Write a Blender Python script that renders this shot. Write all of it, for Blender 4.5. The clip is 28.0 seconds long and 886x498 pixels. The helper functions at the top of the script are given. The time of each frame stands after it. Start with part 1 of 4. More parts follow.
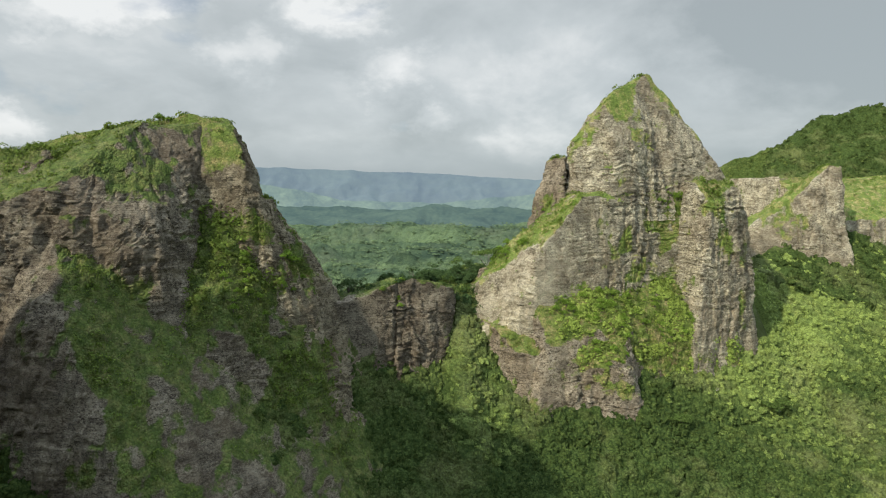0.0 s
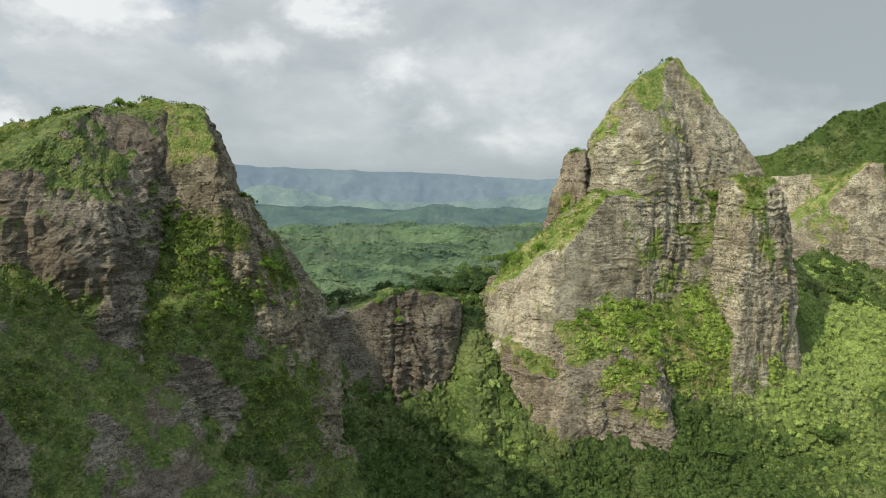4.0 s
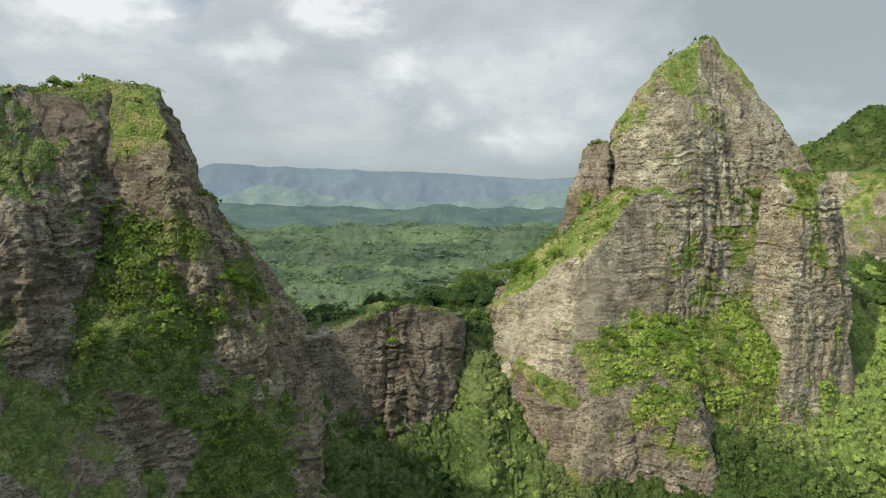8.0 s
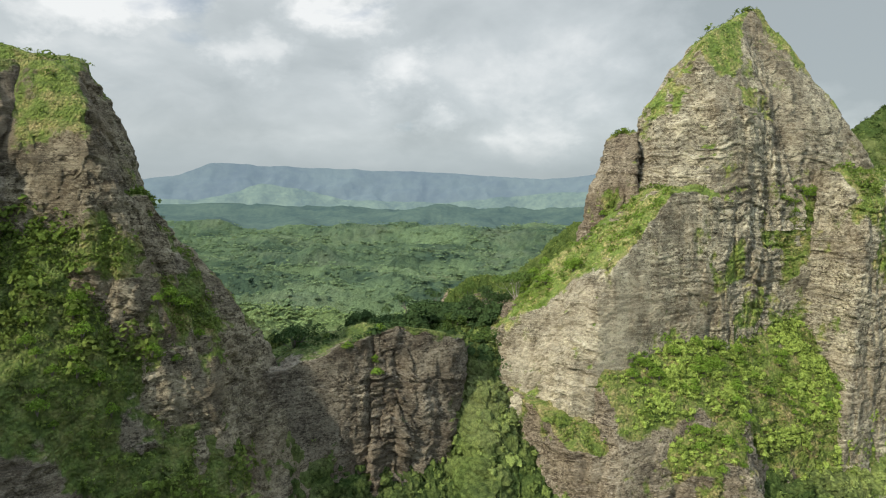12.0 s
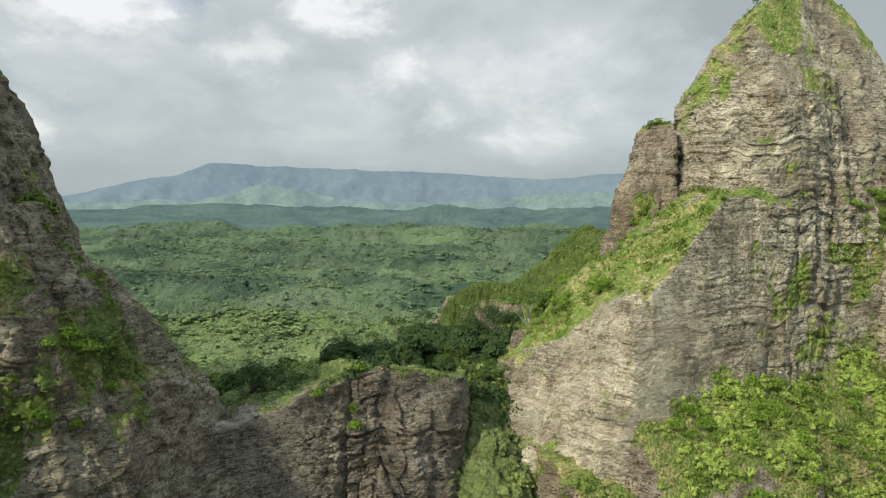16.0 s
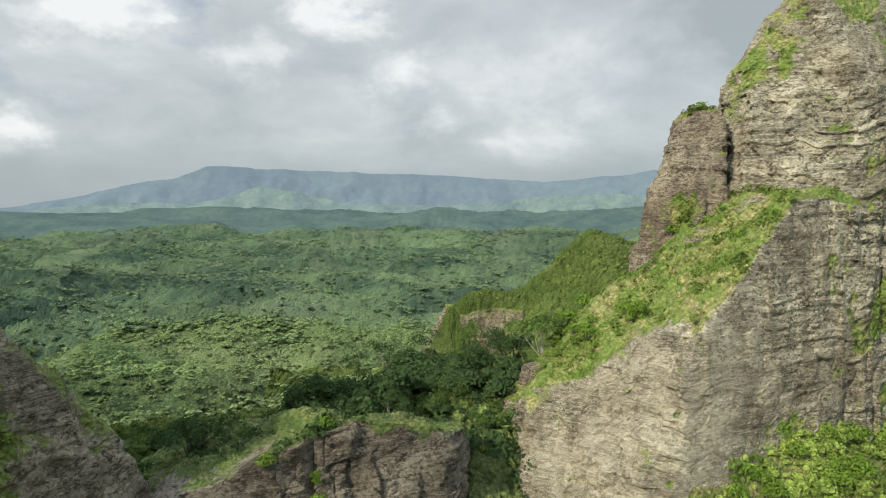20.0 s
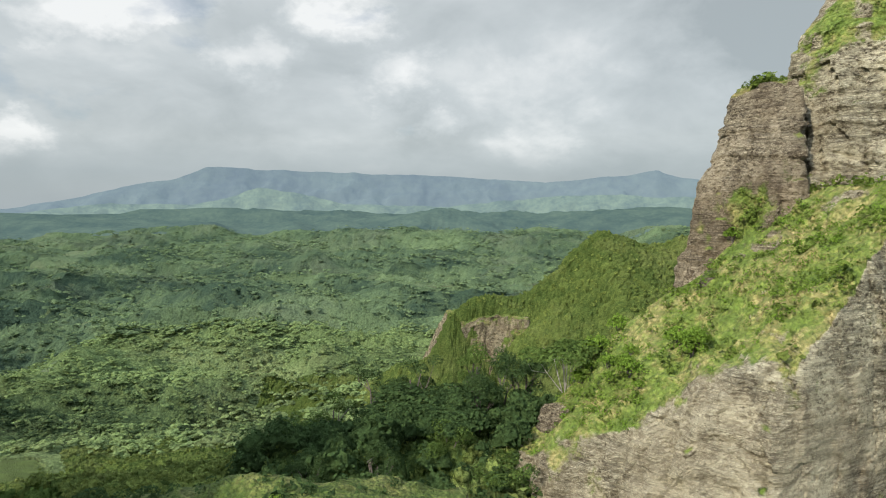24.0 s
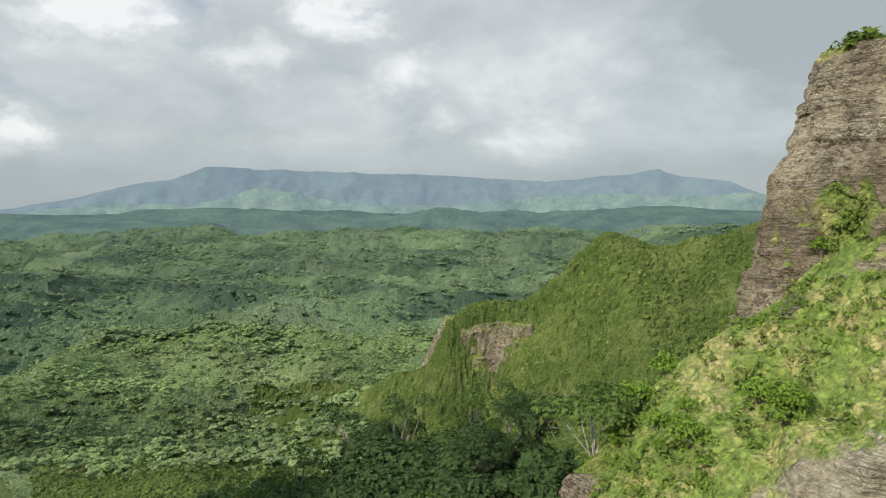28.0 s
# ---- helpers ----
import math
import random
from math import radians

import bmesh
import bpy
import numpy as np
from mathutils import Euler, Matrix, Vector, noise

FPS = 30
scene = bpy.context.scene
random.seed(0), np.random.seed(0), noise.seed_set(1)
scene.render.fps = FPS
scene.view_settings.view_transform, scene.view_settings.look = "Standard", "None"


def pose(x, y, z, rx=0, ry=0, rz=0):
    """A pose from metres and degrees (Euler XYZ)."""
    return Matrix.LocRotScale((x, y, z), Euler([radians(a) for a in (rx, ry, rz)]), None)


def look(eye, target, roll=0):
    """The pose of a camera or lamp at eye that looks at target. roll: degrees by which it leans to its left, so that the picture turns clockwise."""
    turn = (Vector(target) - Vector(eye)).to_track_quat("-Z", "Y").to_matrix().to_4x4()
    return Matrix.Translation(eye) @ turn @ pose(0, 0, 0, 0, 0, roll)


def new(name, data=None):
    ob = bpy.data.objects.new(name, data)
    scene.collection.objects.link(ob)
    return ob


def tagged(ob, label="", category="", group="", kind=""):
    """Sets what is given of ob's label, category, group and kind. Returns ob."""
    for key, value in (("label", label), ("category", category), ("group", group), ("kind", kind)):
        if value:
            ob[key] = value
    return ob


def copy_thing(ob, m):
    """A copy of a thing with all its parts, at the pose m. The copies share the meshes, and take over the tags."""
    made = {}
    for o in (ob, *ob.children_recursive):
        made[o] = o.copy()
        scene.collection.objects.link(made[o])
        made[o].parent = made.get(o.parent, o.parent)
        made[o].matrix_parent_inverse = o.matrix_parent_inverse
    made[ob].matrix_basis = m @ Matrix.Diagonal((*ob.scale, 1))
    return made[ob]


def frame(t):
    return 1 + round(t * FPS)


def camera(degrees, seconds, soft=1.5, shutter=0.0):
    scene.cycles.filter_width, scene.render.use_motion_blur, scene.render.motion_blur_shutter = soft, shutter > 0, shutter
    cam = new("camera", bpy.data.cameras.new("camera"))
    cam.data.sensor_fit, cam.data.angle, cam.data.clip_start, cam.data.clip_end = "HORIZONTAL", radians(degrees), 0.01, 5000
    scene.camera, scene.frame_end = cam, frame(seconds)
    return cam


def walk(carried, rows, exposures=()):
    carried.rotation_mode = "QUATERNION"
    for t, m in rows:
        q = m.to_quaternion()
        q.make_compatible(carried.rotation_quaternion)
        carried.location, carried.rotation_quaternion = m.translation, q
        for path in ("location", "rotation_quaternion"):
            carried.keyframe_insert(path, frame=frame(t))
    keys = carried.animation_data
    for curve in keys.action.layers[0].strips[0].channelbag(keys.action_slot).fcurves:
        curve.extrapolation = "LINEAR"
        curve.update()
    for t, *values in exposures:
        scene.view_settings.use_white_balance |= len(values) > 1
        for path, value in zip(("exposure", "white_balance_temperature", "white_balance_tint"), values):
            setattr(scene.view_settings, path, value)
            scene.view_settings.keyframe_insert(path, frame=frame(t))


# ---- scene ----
cam = camera(70.0, 28.0, 1.15)
PATH = [
    (0, (1.470, -0.000, 100.001), (2.030, 99.733, 92.720), -0.005),
    (0.5, (1.230, 4.063, 100.090), (1.763, 103.798, 92.835), 0.024),
    (1, (1.013, 8.030, 100.153), (1.540, 107.765, 92.904), 0.035),
    (1.5, (0.826, 12.020, 100.158), (1.352, 111.756, 92.914), 0.041),
    (2, (0.654, 15.987, 100.093), (1.165, 115.722, 92.824), 0.040),
    (2.5, (0.517, 20.077, 100.021), (1.004, 119.812, 92.756), 0.040),
    (3, (0.414, 24.212, 99.948), (0.839, 123.947, 92.688), 0.047),
    (3.5, (0.374, 28.446, 99.872), (0.738, 128.180, 92.591), 0.054),
    (5.5, (0.536, 44.927, 99.759), (0.666, 144.661, 92.474), 0.046),
    (6, (0.634, 49.113, 99.726), (0.708, 148.845, 92.415), 0.046),
    (6.5, (0.746, 53.375, 99.731), (0.770, 153.108, 92.428), 0.046),
    (7, (0.841, 57.629, 99.739), (0.831, 157.362, 92.424), 0.042),
    (7.5, (0.895, 61.970, 99.743), (0.836, 161.702, 92.422), 0.046),
    (8, (0.962, 66.239, 99.762), (0.882, 165.971, 92.450), 0.054),
    (8.5, (1.038, 70.671, 99.765), (0.890, 170.403, 92.446), 0.059),
    (9, (1.150, 74.936, 99.763), (0.990, 174.666, 92.422), 0.069),
    (9.5, (1.271, 79.353, 99.825), (1.090, 179.085, 92.521), 0.073),
    (10, (1.398, 83.607, 99.831), (1.228, 183.339, 92.515), 0.091),
    (10.5, (1.500, 88.040, 99.820), (1.315, 187.771, 92.494), 0.087),
    (11, (1.619, 92.188, 99.835), (1.446, 191.921, 92.523), 0.088),
    (11.5, (1.748, 96.488, 99.844), (1.549, 196.219, 92.509), 0.088),
    (12, (1.915, 100.668, 99.926), (1.746, 200.399, 92.610), 0.098),
    (12.5, (2.061, 104.951, 100.029), (1.886, 204.682, 92.691), 0.107),
    (14.5, (2.512, 121.369, 100.776), (2.329, 221.104, 93.500), 0.185),
    (15, (2.562, 125.400, 100.960), (2.353, 225.133, 93.669), 0.158),
    (15.5, (2.633, 129.473, 101.186), (2.400, 229.206, 93.893), 0.135),
    (16, (2.769, 133.319, 101.369), (2.529, 233.053, 94.086), 0.094),
    (16.5, (2.922, 137.250, 101.519), (2.655, 236.988, 94.293), 0.050),
    (17, (3.086, 140.972, 101.558), (2.809, 240.713, 94.366), 0.012),
    (17.5, (3.249, 144.776, 101.601), (2.992, 244.526, 94.537), -0.012),
    (18, (3.471, 148.386, 101.582), (3.246, 248.139, 94.568), -0.028),
    (18.5, (3.681, 152.162, 101.566), (3.447, 251.918, 94.588), -0.037),
    (19, (3.833, 155.654, 101.555), (3.582, 255.411, 94.592), -0.048),
    (19.5, (3.953, 159.207, 101.603), (3.694, 258.969, 94.710), -0.038),
    (20, (4.025, 162.485, 101.600), (3.739, 262.249, 94.733), -0.030),
    (20.5, (4.149, 166.125, 101.609), (3.851, 265.889, 94.752), -0.027),
    (21, (4.302, 169.533, 101.546), (3.988, 269.297, 94.697), -0.025),
    (21.5, (4.343, 173.164, 101.444), (3.989, 272.930, 94.608), -0.039),
    (23.5, (4.347, 186.165, 101.157), (3.945, 285.937, 94.420), -0.071),
    (24, (4.428, 189.308, 101.140), (3.984, 289.080, 94.411), -0.097),
    (24.5, (4.539, 192.601, 101.186), (4.081, 292.375, 94.493), -0.133),
    (25, (4.730, 195.785, 101.242), (4.255, 295.558, 94.525), -0.163),
    (25.5, (4.909, 199.110, 101.273), (4.424, 298.880, 94.513), -0.176),
    (26, (5.102, 202.282, 101.289), (4.613, 302.049, 94.485), -0.186),
    (26.5, (5.265, 205.601, 101.394), (4.758, 305.369, 94.609), -0.197),
    (27, (5.458, 208.731, 101.453), (4.969, 308.499, 94.663), -0.205),
    (27.5, (5.634, 212.007, 101.530), (5.133, 311.776, 94.766), -0.216),
    (28, (5.792, 214.998, 101.509), (5.290, 314.764, 94.697), -0.232),
]
walk(cam, [(t, look(eye, target, roll)) for t, eye, target, roll in PATH], [(0, 0.40), (7, 0.41), (14, 0.47), (28, 0.47)])
# ---- rest ----
# ---- world, sun, exposure ----
SUN_DIR = Vector((-0.60, -0.58, 0.57)).normalized()      # towards the sun
SUN_EL = math.asin(SUN_DIR.z)
SUN_ROT = math.atan2(SUN_DIR.x, SUN_DIR.y)


class Nodes:
    """Short ways to wire a node tree."""

    def __init__(self, tree):
        self.tree = tree
        tree.nodes.clear()

    def add(self, kind, **inputs):
        n = self.tree.nodes.new(kind)
        for key, value in inputs.items():
            self.set(n, key, value)
        return n

    def set(self, n, key, value):
        sock = n.inputs[int(key[1:])] if key[0] == "i" and key[1:].isdigit() else n.inputs[key.replace("_", " ")]
        if isinstance(value, bpy.types.NodeSocket):
            self.tree.links.new(value, sock)
        else:
            sock.default_value = (*value, 1) if sock.type == "RGBA" and len(value) == 3 else value

    def math(self, op, a, b=0.0, clamp=False):
        n = self.add("ShaderNodeMath", i0=a, i1=b)
        n.operation, n.use_clamp = op, clamp
        return n.outputs[0]

    def mix(self, fac, a, b, blend="MIX"):
        n = self.tree.nodes.new("ShaderNodeMix")
        n.data_type, n.blend_type = "RGBA", blend
        for sock, value in ((n.inputs[0], fac), (n.inputs[6], a), (n.inputs[7], b)):
            if isinstance(value, bpy.types.NodeSocket):
                self.tree.links.new(value, sock)
            else:
                sock.default_value = value if isinstance(value, (int, float)) else (*value[:3], 1)
        return n.outputs[2]

    def ramp(self, fac, *stops):
        n = self.add("ShaderNodeValToRGB", Fac=fac)
        while len(n.color_ramp.elements) < len(stops):
            n.color_ramp.elements.new(0.5)
        for e, (pos, col) in zip(n.color_ramp.elements, stops):
            e.position = pos
            e.color = (col, col, col, 1) if isinstance(col, (int, float)) else (*col, 1)
        return n.outputs[0]

    def noise(self, vec, scale, detail=4.0, rough=0.55, dist=0.0):
        n = self.add("ShaderNodeTexNoise", Vector=vec, Scale=scale, Detail=detail, Roughness=rough, Distortion=dist)
        return n.outputs[0]

    def scaled(self, vec, sx, sy, sz):
        n = self.add("ShaderNodeVectorMath", i0=vec, i1=(sx, sy, sz))
        n.operation = "MULTIPLY"
        return n.outputs[0]


def make_world():
    world = bpy.data.worlds.new("sky")
    scene.world = world
    world.use_nodes = True
    g = Nodes(world.node_tree)
    coord = g.add("ShaderNodeTexCoord").outputs["Generated"]
    sky = g.add("ShaderNodeTexSky")
    sky.sky_type, sky.sun_disc = "NISHITA", False
    sky.sun_elevation, sky.sun_rotation = SUN_EL, SUN_ROT
    blue = g.mix(1.0, sky.outputs[0], (0.10, 0.10, 0.10), "MULTIPLY")
    parts = g.add("ShaderNodeSeparateXYZ", Vector=coord)
    x, y, z = parts.outputs
    # a deck of cloud, drawn together towards the horizon
    lift = g.math("ADD", g.math("MAXIMUM", z, 0.0), 0.42)
    deck = g.add("ShaderNodeCombineXYZ", X=g.math("DIVIDE", x, lift), Y=g.math("DIVIDE", y, lift), Z=0.0).outputs[0]
    wide = g.noise(deck, 0.9, 3, 0.5, 0.2)
    puff = g.noise(deck, 3.0, 8, 0.55, 0.3)
    lum = g.math("ADD", g.math("MULTIPLY", wide, 0.30), g.math("MULTIPLY", puff, 0.42))
    # the ahead half of the sky: bright heads of cloud and one dull sheet, at (across, up) in units of the distance ahead
    ahead = g.math("MAXIMUM", y, 0.15)
    bend = g.add("ShaderNodeTexNoise", Vector=g.scaled(coord, 1.0, 1.0, 1.6), Scale=9.0, Detail=6.0, Roughness=0.62)
    plane = g.add("ShaderNodeCombineXYZ", X=g.math("DIVIDE", x, ahead), Y=g.math("DIVIDE", z, ahead), Z=0.0).outputs[0]
    torn = g.add("ShaderNodeVectorMath", i0=plane, i1=g.scaled(bend.outputs["Color"], 0.25, 0.17, 0.0))
    torn.operation = "ADD"
    lump = None
    for across, up, broad, tall, much in ((0.22, 0.20, 0.24, 0.12, 0.055), (0.17, 0.175, 0.14, 0.07, 0.045), (0.16, 0.085, 0.11, 0.035, 0.085), (-0.17, 0.29, 0.10, 0.06, 0.16), (-0.30, 0.23, 0.07, 0.05, 0.10),
                                          (-0.08, 0.20, 0.09, 0.05, 0.11), (0.0, 0.13, 0.05, 0.04, 0.10), (-0.68, 0.12, 0.10, 0.05, 0.17), (-0.56, 0.31, 0.14, 0.06, 0.17), (-0.46, 0.33, 0.10, 0.05, 0.13),
                                          (0.55, 0.28, 0.30, 0.13, -0.165), (0.75, 0.16, 0.25, 0.06, -0.08), (0.62, 0.10, 0.22, 0.04, 0.06), (-0.45, 0.16, 0.20, 0.06, -0.03), (-0.3, 0.10, 0.5, 0.05, -0.02)):
        off = g.add("ShaderNodeVectorMath", i0=torn.outputs[0], i1=(across + 0.125, up + 0.085, 0.0))
        off.operation = "SUBTRACT"
        size = g.add("ShaderNodeVectorMath", i0=g.scaled(off.outputs[0], 1 / broad, 1 / tall, 0.0))
        size.operation = "LENGTH"
        one = g.math("MULTIPLY", g.ramp(size.outputs["Value"], (0.0, 1.0), (0.35, 0.85), (1.0, 0.0)), much)
        lump = one if lump is None else g.math("ADD", lump, one)
    lum = g.math("ADD", lum, g.math("MULTIPLY", x, -0.07))
    lum = g.math("ADD", g.math("ADD", lum, 0.145), g.math("MULTIPLY", lump, g.ramp(y, (0.15, 0.0), (0.4, 1.0))))
    lit = g.ramp(lum, (0.38, (0.40, 0.445, 0.455)), (0.46, (0.50, 0.545, 0.555)), (0.54, (0.60, 0.645, 0.655)), (0.66, (0.92, 0.935, 0.925)))
    wisp = g.noise(g.scaled(coord, 1.0, 1.0, 2.2), 7.0, 5, 0.55, 0.3)
    tear = g.ramp(g.math("ADD", wisp, g.math("MULTIPLY", x, -0.2)), (0.66, 0.0), (0.80, 0.4))
    cloud = g.mix(tear, lit, blue)
    low = g.ramp(z, (0.0, 1.0), (0.05, 0.9), (0.10, 0.0))
    cloud = g.mix(g.math("MULTIPLY", low, 0.8), cloud, (0.36, 0.42, 0.455))
    # the unseen cloud overhead and towards the sun is brightened to fill the shade
    high = g.ramp(z, (0.34, 0.0), (0.85, 1.0))
    behind = g.ramp(g.math("ADD", g.math("MULTIPLY", y, -0.5), 0.5), (0.55, 0.0), (0.9, 1.0))
    glow = g.math("ADD", 1.0, g.math("ADD", g.math("MULTIPLY", high, 2.8), g.math("MULTIPLY", behind, 0.5)))
    cooler = g.math("ADD", g.math("MULTIPLY", glow, 1.28), -0.28)
    warmer = g.math("ADD", g.math("MULTIPLY", glow, 0.88), 0.12)
    cloud = g.mix(1.0, cloud, g.add("ShaderNodeCombineColor", Red=warmer, Green=glow, Blue=cooler).outputs[0], "MULTIPLY")
    out = g.mix(0.9, blue, cloud)
    bg = g.add("ShaderNodeBackground", Color=out, Strength=0.755)
    g.tree.links.new(bg.outputs[0], g.add("ShaderNodeOutputWorld").inputs[0])


make_world()
sun_data = bpy.data.lights.new("sun", "SUN")
sun_data.energy, sun_data.angle, sun_data.color = 5.0, radians(1.2), (1.0, 0.93, 0.80)
sun = new("sun", sun_data)
sun.matrix_world = look(SUN_DIR * 900, (0, 0, 0))


# ---- materials ----
def material(name):
    m = bpy.data.materials.new(name)
    m.use_nodes = True
    return m, Nodes(m.node_tree)


def finish(m, g, color, rough=0.9, bump=None, bump_distance=0.3, strength=0.6, spec=0.2, emission=None, power=0.0):
    p = g.add("ShaderNodeBsdfPrincipled", Base_Color=color, Roughness=rough)
    p.inputs["Specular IOR Level"].default_value = spec
    if bump is not None:
        b = g.add("ShaderNodeBump", Strength=strength, Distance=bump_distance, Height=bump)
        g.tree.links.new(b.outputs[0], p.inputs["Normal"])
    if emission is not None:
        g.set(p, "Emission_Color", emission)
        g.set(p, "Emission_Strength", power)
    g.tree.links.new(p.outputs[0], g.add("ShaderNodeOutputMaterial").inputs[0])
    return m


def rock_material(name, tint, growth_tone=0.0):
    """Weathered layered basalt; grass and dry growth where the mesh says that they root."""
    m, g = material(name)
    at = g.add("ShaderNodeTexCoord").outputs["Object"]
    veg = g.add("ShaderNodeAttribute")
    veg.attribute_name = "growth"
    warm = g.add("ShaderNodeAttribute")
    warm.attribute_name = "pale"
    n1 = g.noise(at, 0.045, 5, 0.6)
    n2 = g.noise(g.scaled(at, 1.0, 1.0, 1.3), 1.1, 9, 0.8)
    sway = g.add("ShaderNodeTexNoise", Vector=at, Scale=0.35, Detail=5.0, Roughness=0.65)
    bent = g.add("ShaderNodeVectorMath", i0=at, i1=g.scaled(sway.outputs["Color"], 1.6, 1.6, 0.5))
    bent.operation = "ADD"
    bent = bent.outputs[0]

    def broken(sx, sz):
        """Blocks between joints: a tone for each block, and how near a joint is."""
        v = g.scaled(bent, sx, sx, sz)
        cell = g.add("ShaderNodeTexVoronoi", Vector=v, Scale=1.0)
        edge = g.add("ShaderNodeTexVoronoi", Vector=v, Scale=1.0)
        edge.feature = "DISTANCE_TO_EDGE"
        tone = g.add("ShaderNodeSeparateColor", Color=cell.outputs["Color"]).outputs[0]
        return tone, edge.outputs["Distance"]

    tone1, edge1 = broken(0.5, 0.8)
    tone2, edge2 = broken(1.25, 2.3)
    tone3, edge3 = broken(2.7, 4.6)
    level = g.add("ShaderNodeVectorMath", i0=g.scaled(at, 0.04, 0.04, 1.9), i1=g.scaled(sway.outputs["Color"], 0.0, 0.0, 0.3))
    level.operation = "ADD"
    bands = g.noise(level.outputs[0], 1.0, 3, 0.7)
    streak = g.noise(g.scaled(at, 0.5, 0.5, 0.05), 1.0, 4, 0.6)
    tone = g.math("ADD", g.math("MULTIPLY", tone1, 0.12), g.math("ADD", g.math("MULTIPLY", tone2, 0.15), g.math("MULTIPLY", g.math("SUBTRACT", tone3, 0.35), 0.20)))
    tone = g.math("ADD", tone, g.math("ADD", g.math("MULTIPLY", n2, 0.72), g.math("MULTIPLY", bands, 0.18)))
    base = g.ramp(tone, (0.46, (0.10, 0.086, 0.064)), (0.53, (0.25, 0.22, 0.162)), (0.60, (0.40, 0.365, 0.275)), (0.70, (0.54, 0.50, 0.385)))
    base = g.mix(g.math("MULTIPLY", g.ramp(n1, (0.45, 0.0), (0.60, 1.0)), 0.55), base, (0.235, 0.188, 0.13))
    base = g.mix(g.math("MULTIPLY", warm.outputs["Fac"], 0.5), base, (0.43, 0.39, 0.30))
    base = g.mix(g.math("MULTIPLY", g.ramp(streak, (0.54, 0.0), (0.72, 1.0)), 0.4), base, (0.10, 0.085, 0.066))
    gap1 = g.ramp(edge1, (0.015, 1.0), (0.07, 0.0))
    gap2 = g.ramp(edge2, (0.02, 1.0), (0.12, 0.0))
    gap3 = g.ramp(edge3, (0.02, 1.0), (0.13, 0.0))
    pits = g.ramp(g.noise(g.scaled(bent, 1.0, 1.0, 1.7), 1.9, 6, 0.72), (0.34, 1.0), (0.43, 0.0))
    seam = g.ramp(g.math("ABSOLUTE", g.math("SUBTRACT", bands, 0.5)), (0.01, 1.0), (0.045, 0.0))
    some = g.ramp(g.noise(at, 0.16, 4, 0.6), (0.40, 0.35), (0.60, 1.0))
    crack = g.math("MAXIMUM", g.math("MAXIMUM", g.math("MULTIPLY", seam, 0.85), g.math("MULTIPLY", gap2, 0.65)), g.math("MULTIPLY", gap1, 0.55))
    crack = g.math("MAXIMUM", g.math("MULTIPLY", crack, some), g.math("MAXIMUM", g.math("MULTIPLY", gap3, g.math("MULTIPLY", some, 0.5)), g.math("MULTIPLY", pits, 0.8)))
    crack = g.math("MULTIPLY", crack, g.math("SUBTRACT", 1.0, g.math("MULTIPLY", warm.outputs["Fac"], 0.45)))
    base = g.mix(g.math("MULTIPLY", crack, 0.9), base, (0.04, 0.034, 0.029))
    # growth
    n3 = g.noise(at, 0.30, 5, 0.7)
    n4 = g.noise(at, 1.6, 4, 0.7)
    rim = g.math("ADD", veg.outputs["Fac"], g.math("MULTIPLY", g.math("SUBTRACT", n3, 0.5), 0.9))
    rim = g.math("ADD", rim, g.math("MULTIPLY", g.math("SUBTRACT", n4, 0.5), 0.5))
    mask = g.ramp(rim, (0.42, 0.0), (0.58, 1.0))
    grass = g.ramp(g.noise(at, 0.22, 5, 0.7), (0.36, (0.125, 0.19, 0.034)), (0.48, (0.20, 0.255, 0.058)), (0.54, (0.29, 0.285, 0.10)), (0.65, (0.40, 0.325, 0.155)))
    grass = g.mix(g.ramp(n4, (0.42, 0.0), (0.65, 0.7)), grass, (0.075, 0.10, 0.026))
    grass = g.mix(growth_tone, grass, g.ramp(g.noise(at, 0.35, 5, 0.75), (0.38, (0.04, 0.07, 0.018)), (0.50, (0.10, 0.15, 0.035)), (0.62, (0.20, 0.22, 0.07))))
    bunch = g.add("ShaderNodeTexVoronoi", Vector=bent, Scale=1.5)
    own = g.add("ShaderNodeSeparateColor", Color=bunch.outputs["Color"]).outputs[0]
    grass = g.mix(g.math("MULTIPLY", own, 0.55), grass, (0.05, 0.075, 0.02))
    # shade between the tufts of growth, darkened in the colour
    grass = g.mix(g.ramp(bunch.outputs["Distance"], (0.45, 0.0), (0.85, 0.2 + 0.3 * growth_tone)), grass, (0.018, 0.028, 0.009))
    color = g.mix(mask, g.mix(1.0, base, tint, "MULTIPLY"), g.mix(1.0, grass, [0.5 + 0.5 * q for q in tint], "MULTIPLY"))
    high = g.math("ADD", g.math("MULTIPLY", crack, -0.7), g.math("ADD", g.math("MULTIPLY", tone1, 0.6), g.math("ADD", g.math("ADD", g.math("MULTIPLY", tone2, 0.4), g.math("MULTIPLY", tone3, 0.22)), g.math("MULTIPLY", n2, 1.2))))
    tuft = g.math("ADD", g.math("MULTIPLY", bunch.outputs["Distance"], -1.2), g.math("MULTIPLY", n4, 1.6))
    high = g.math("ADD", g.math("MULTIPLY", high, g.math("SUBTRACT", 1.0, mask)), g.math("MULTIPLY", tuft, mask))
    return finish(m, g, color, 0.93, high, 0.7, 0.9, 0.12)


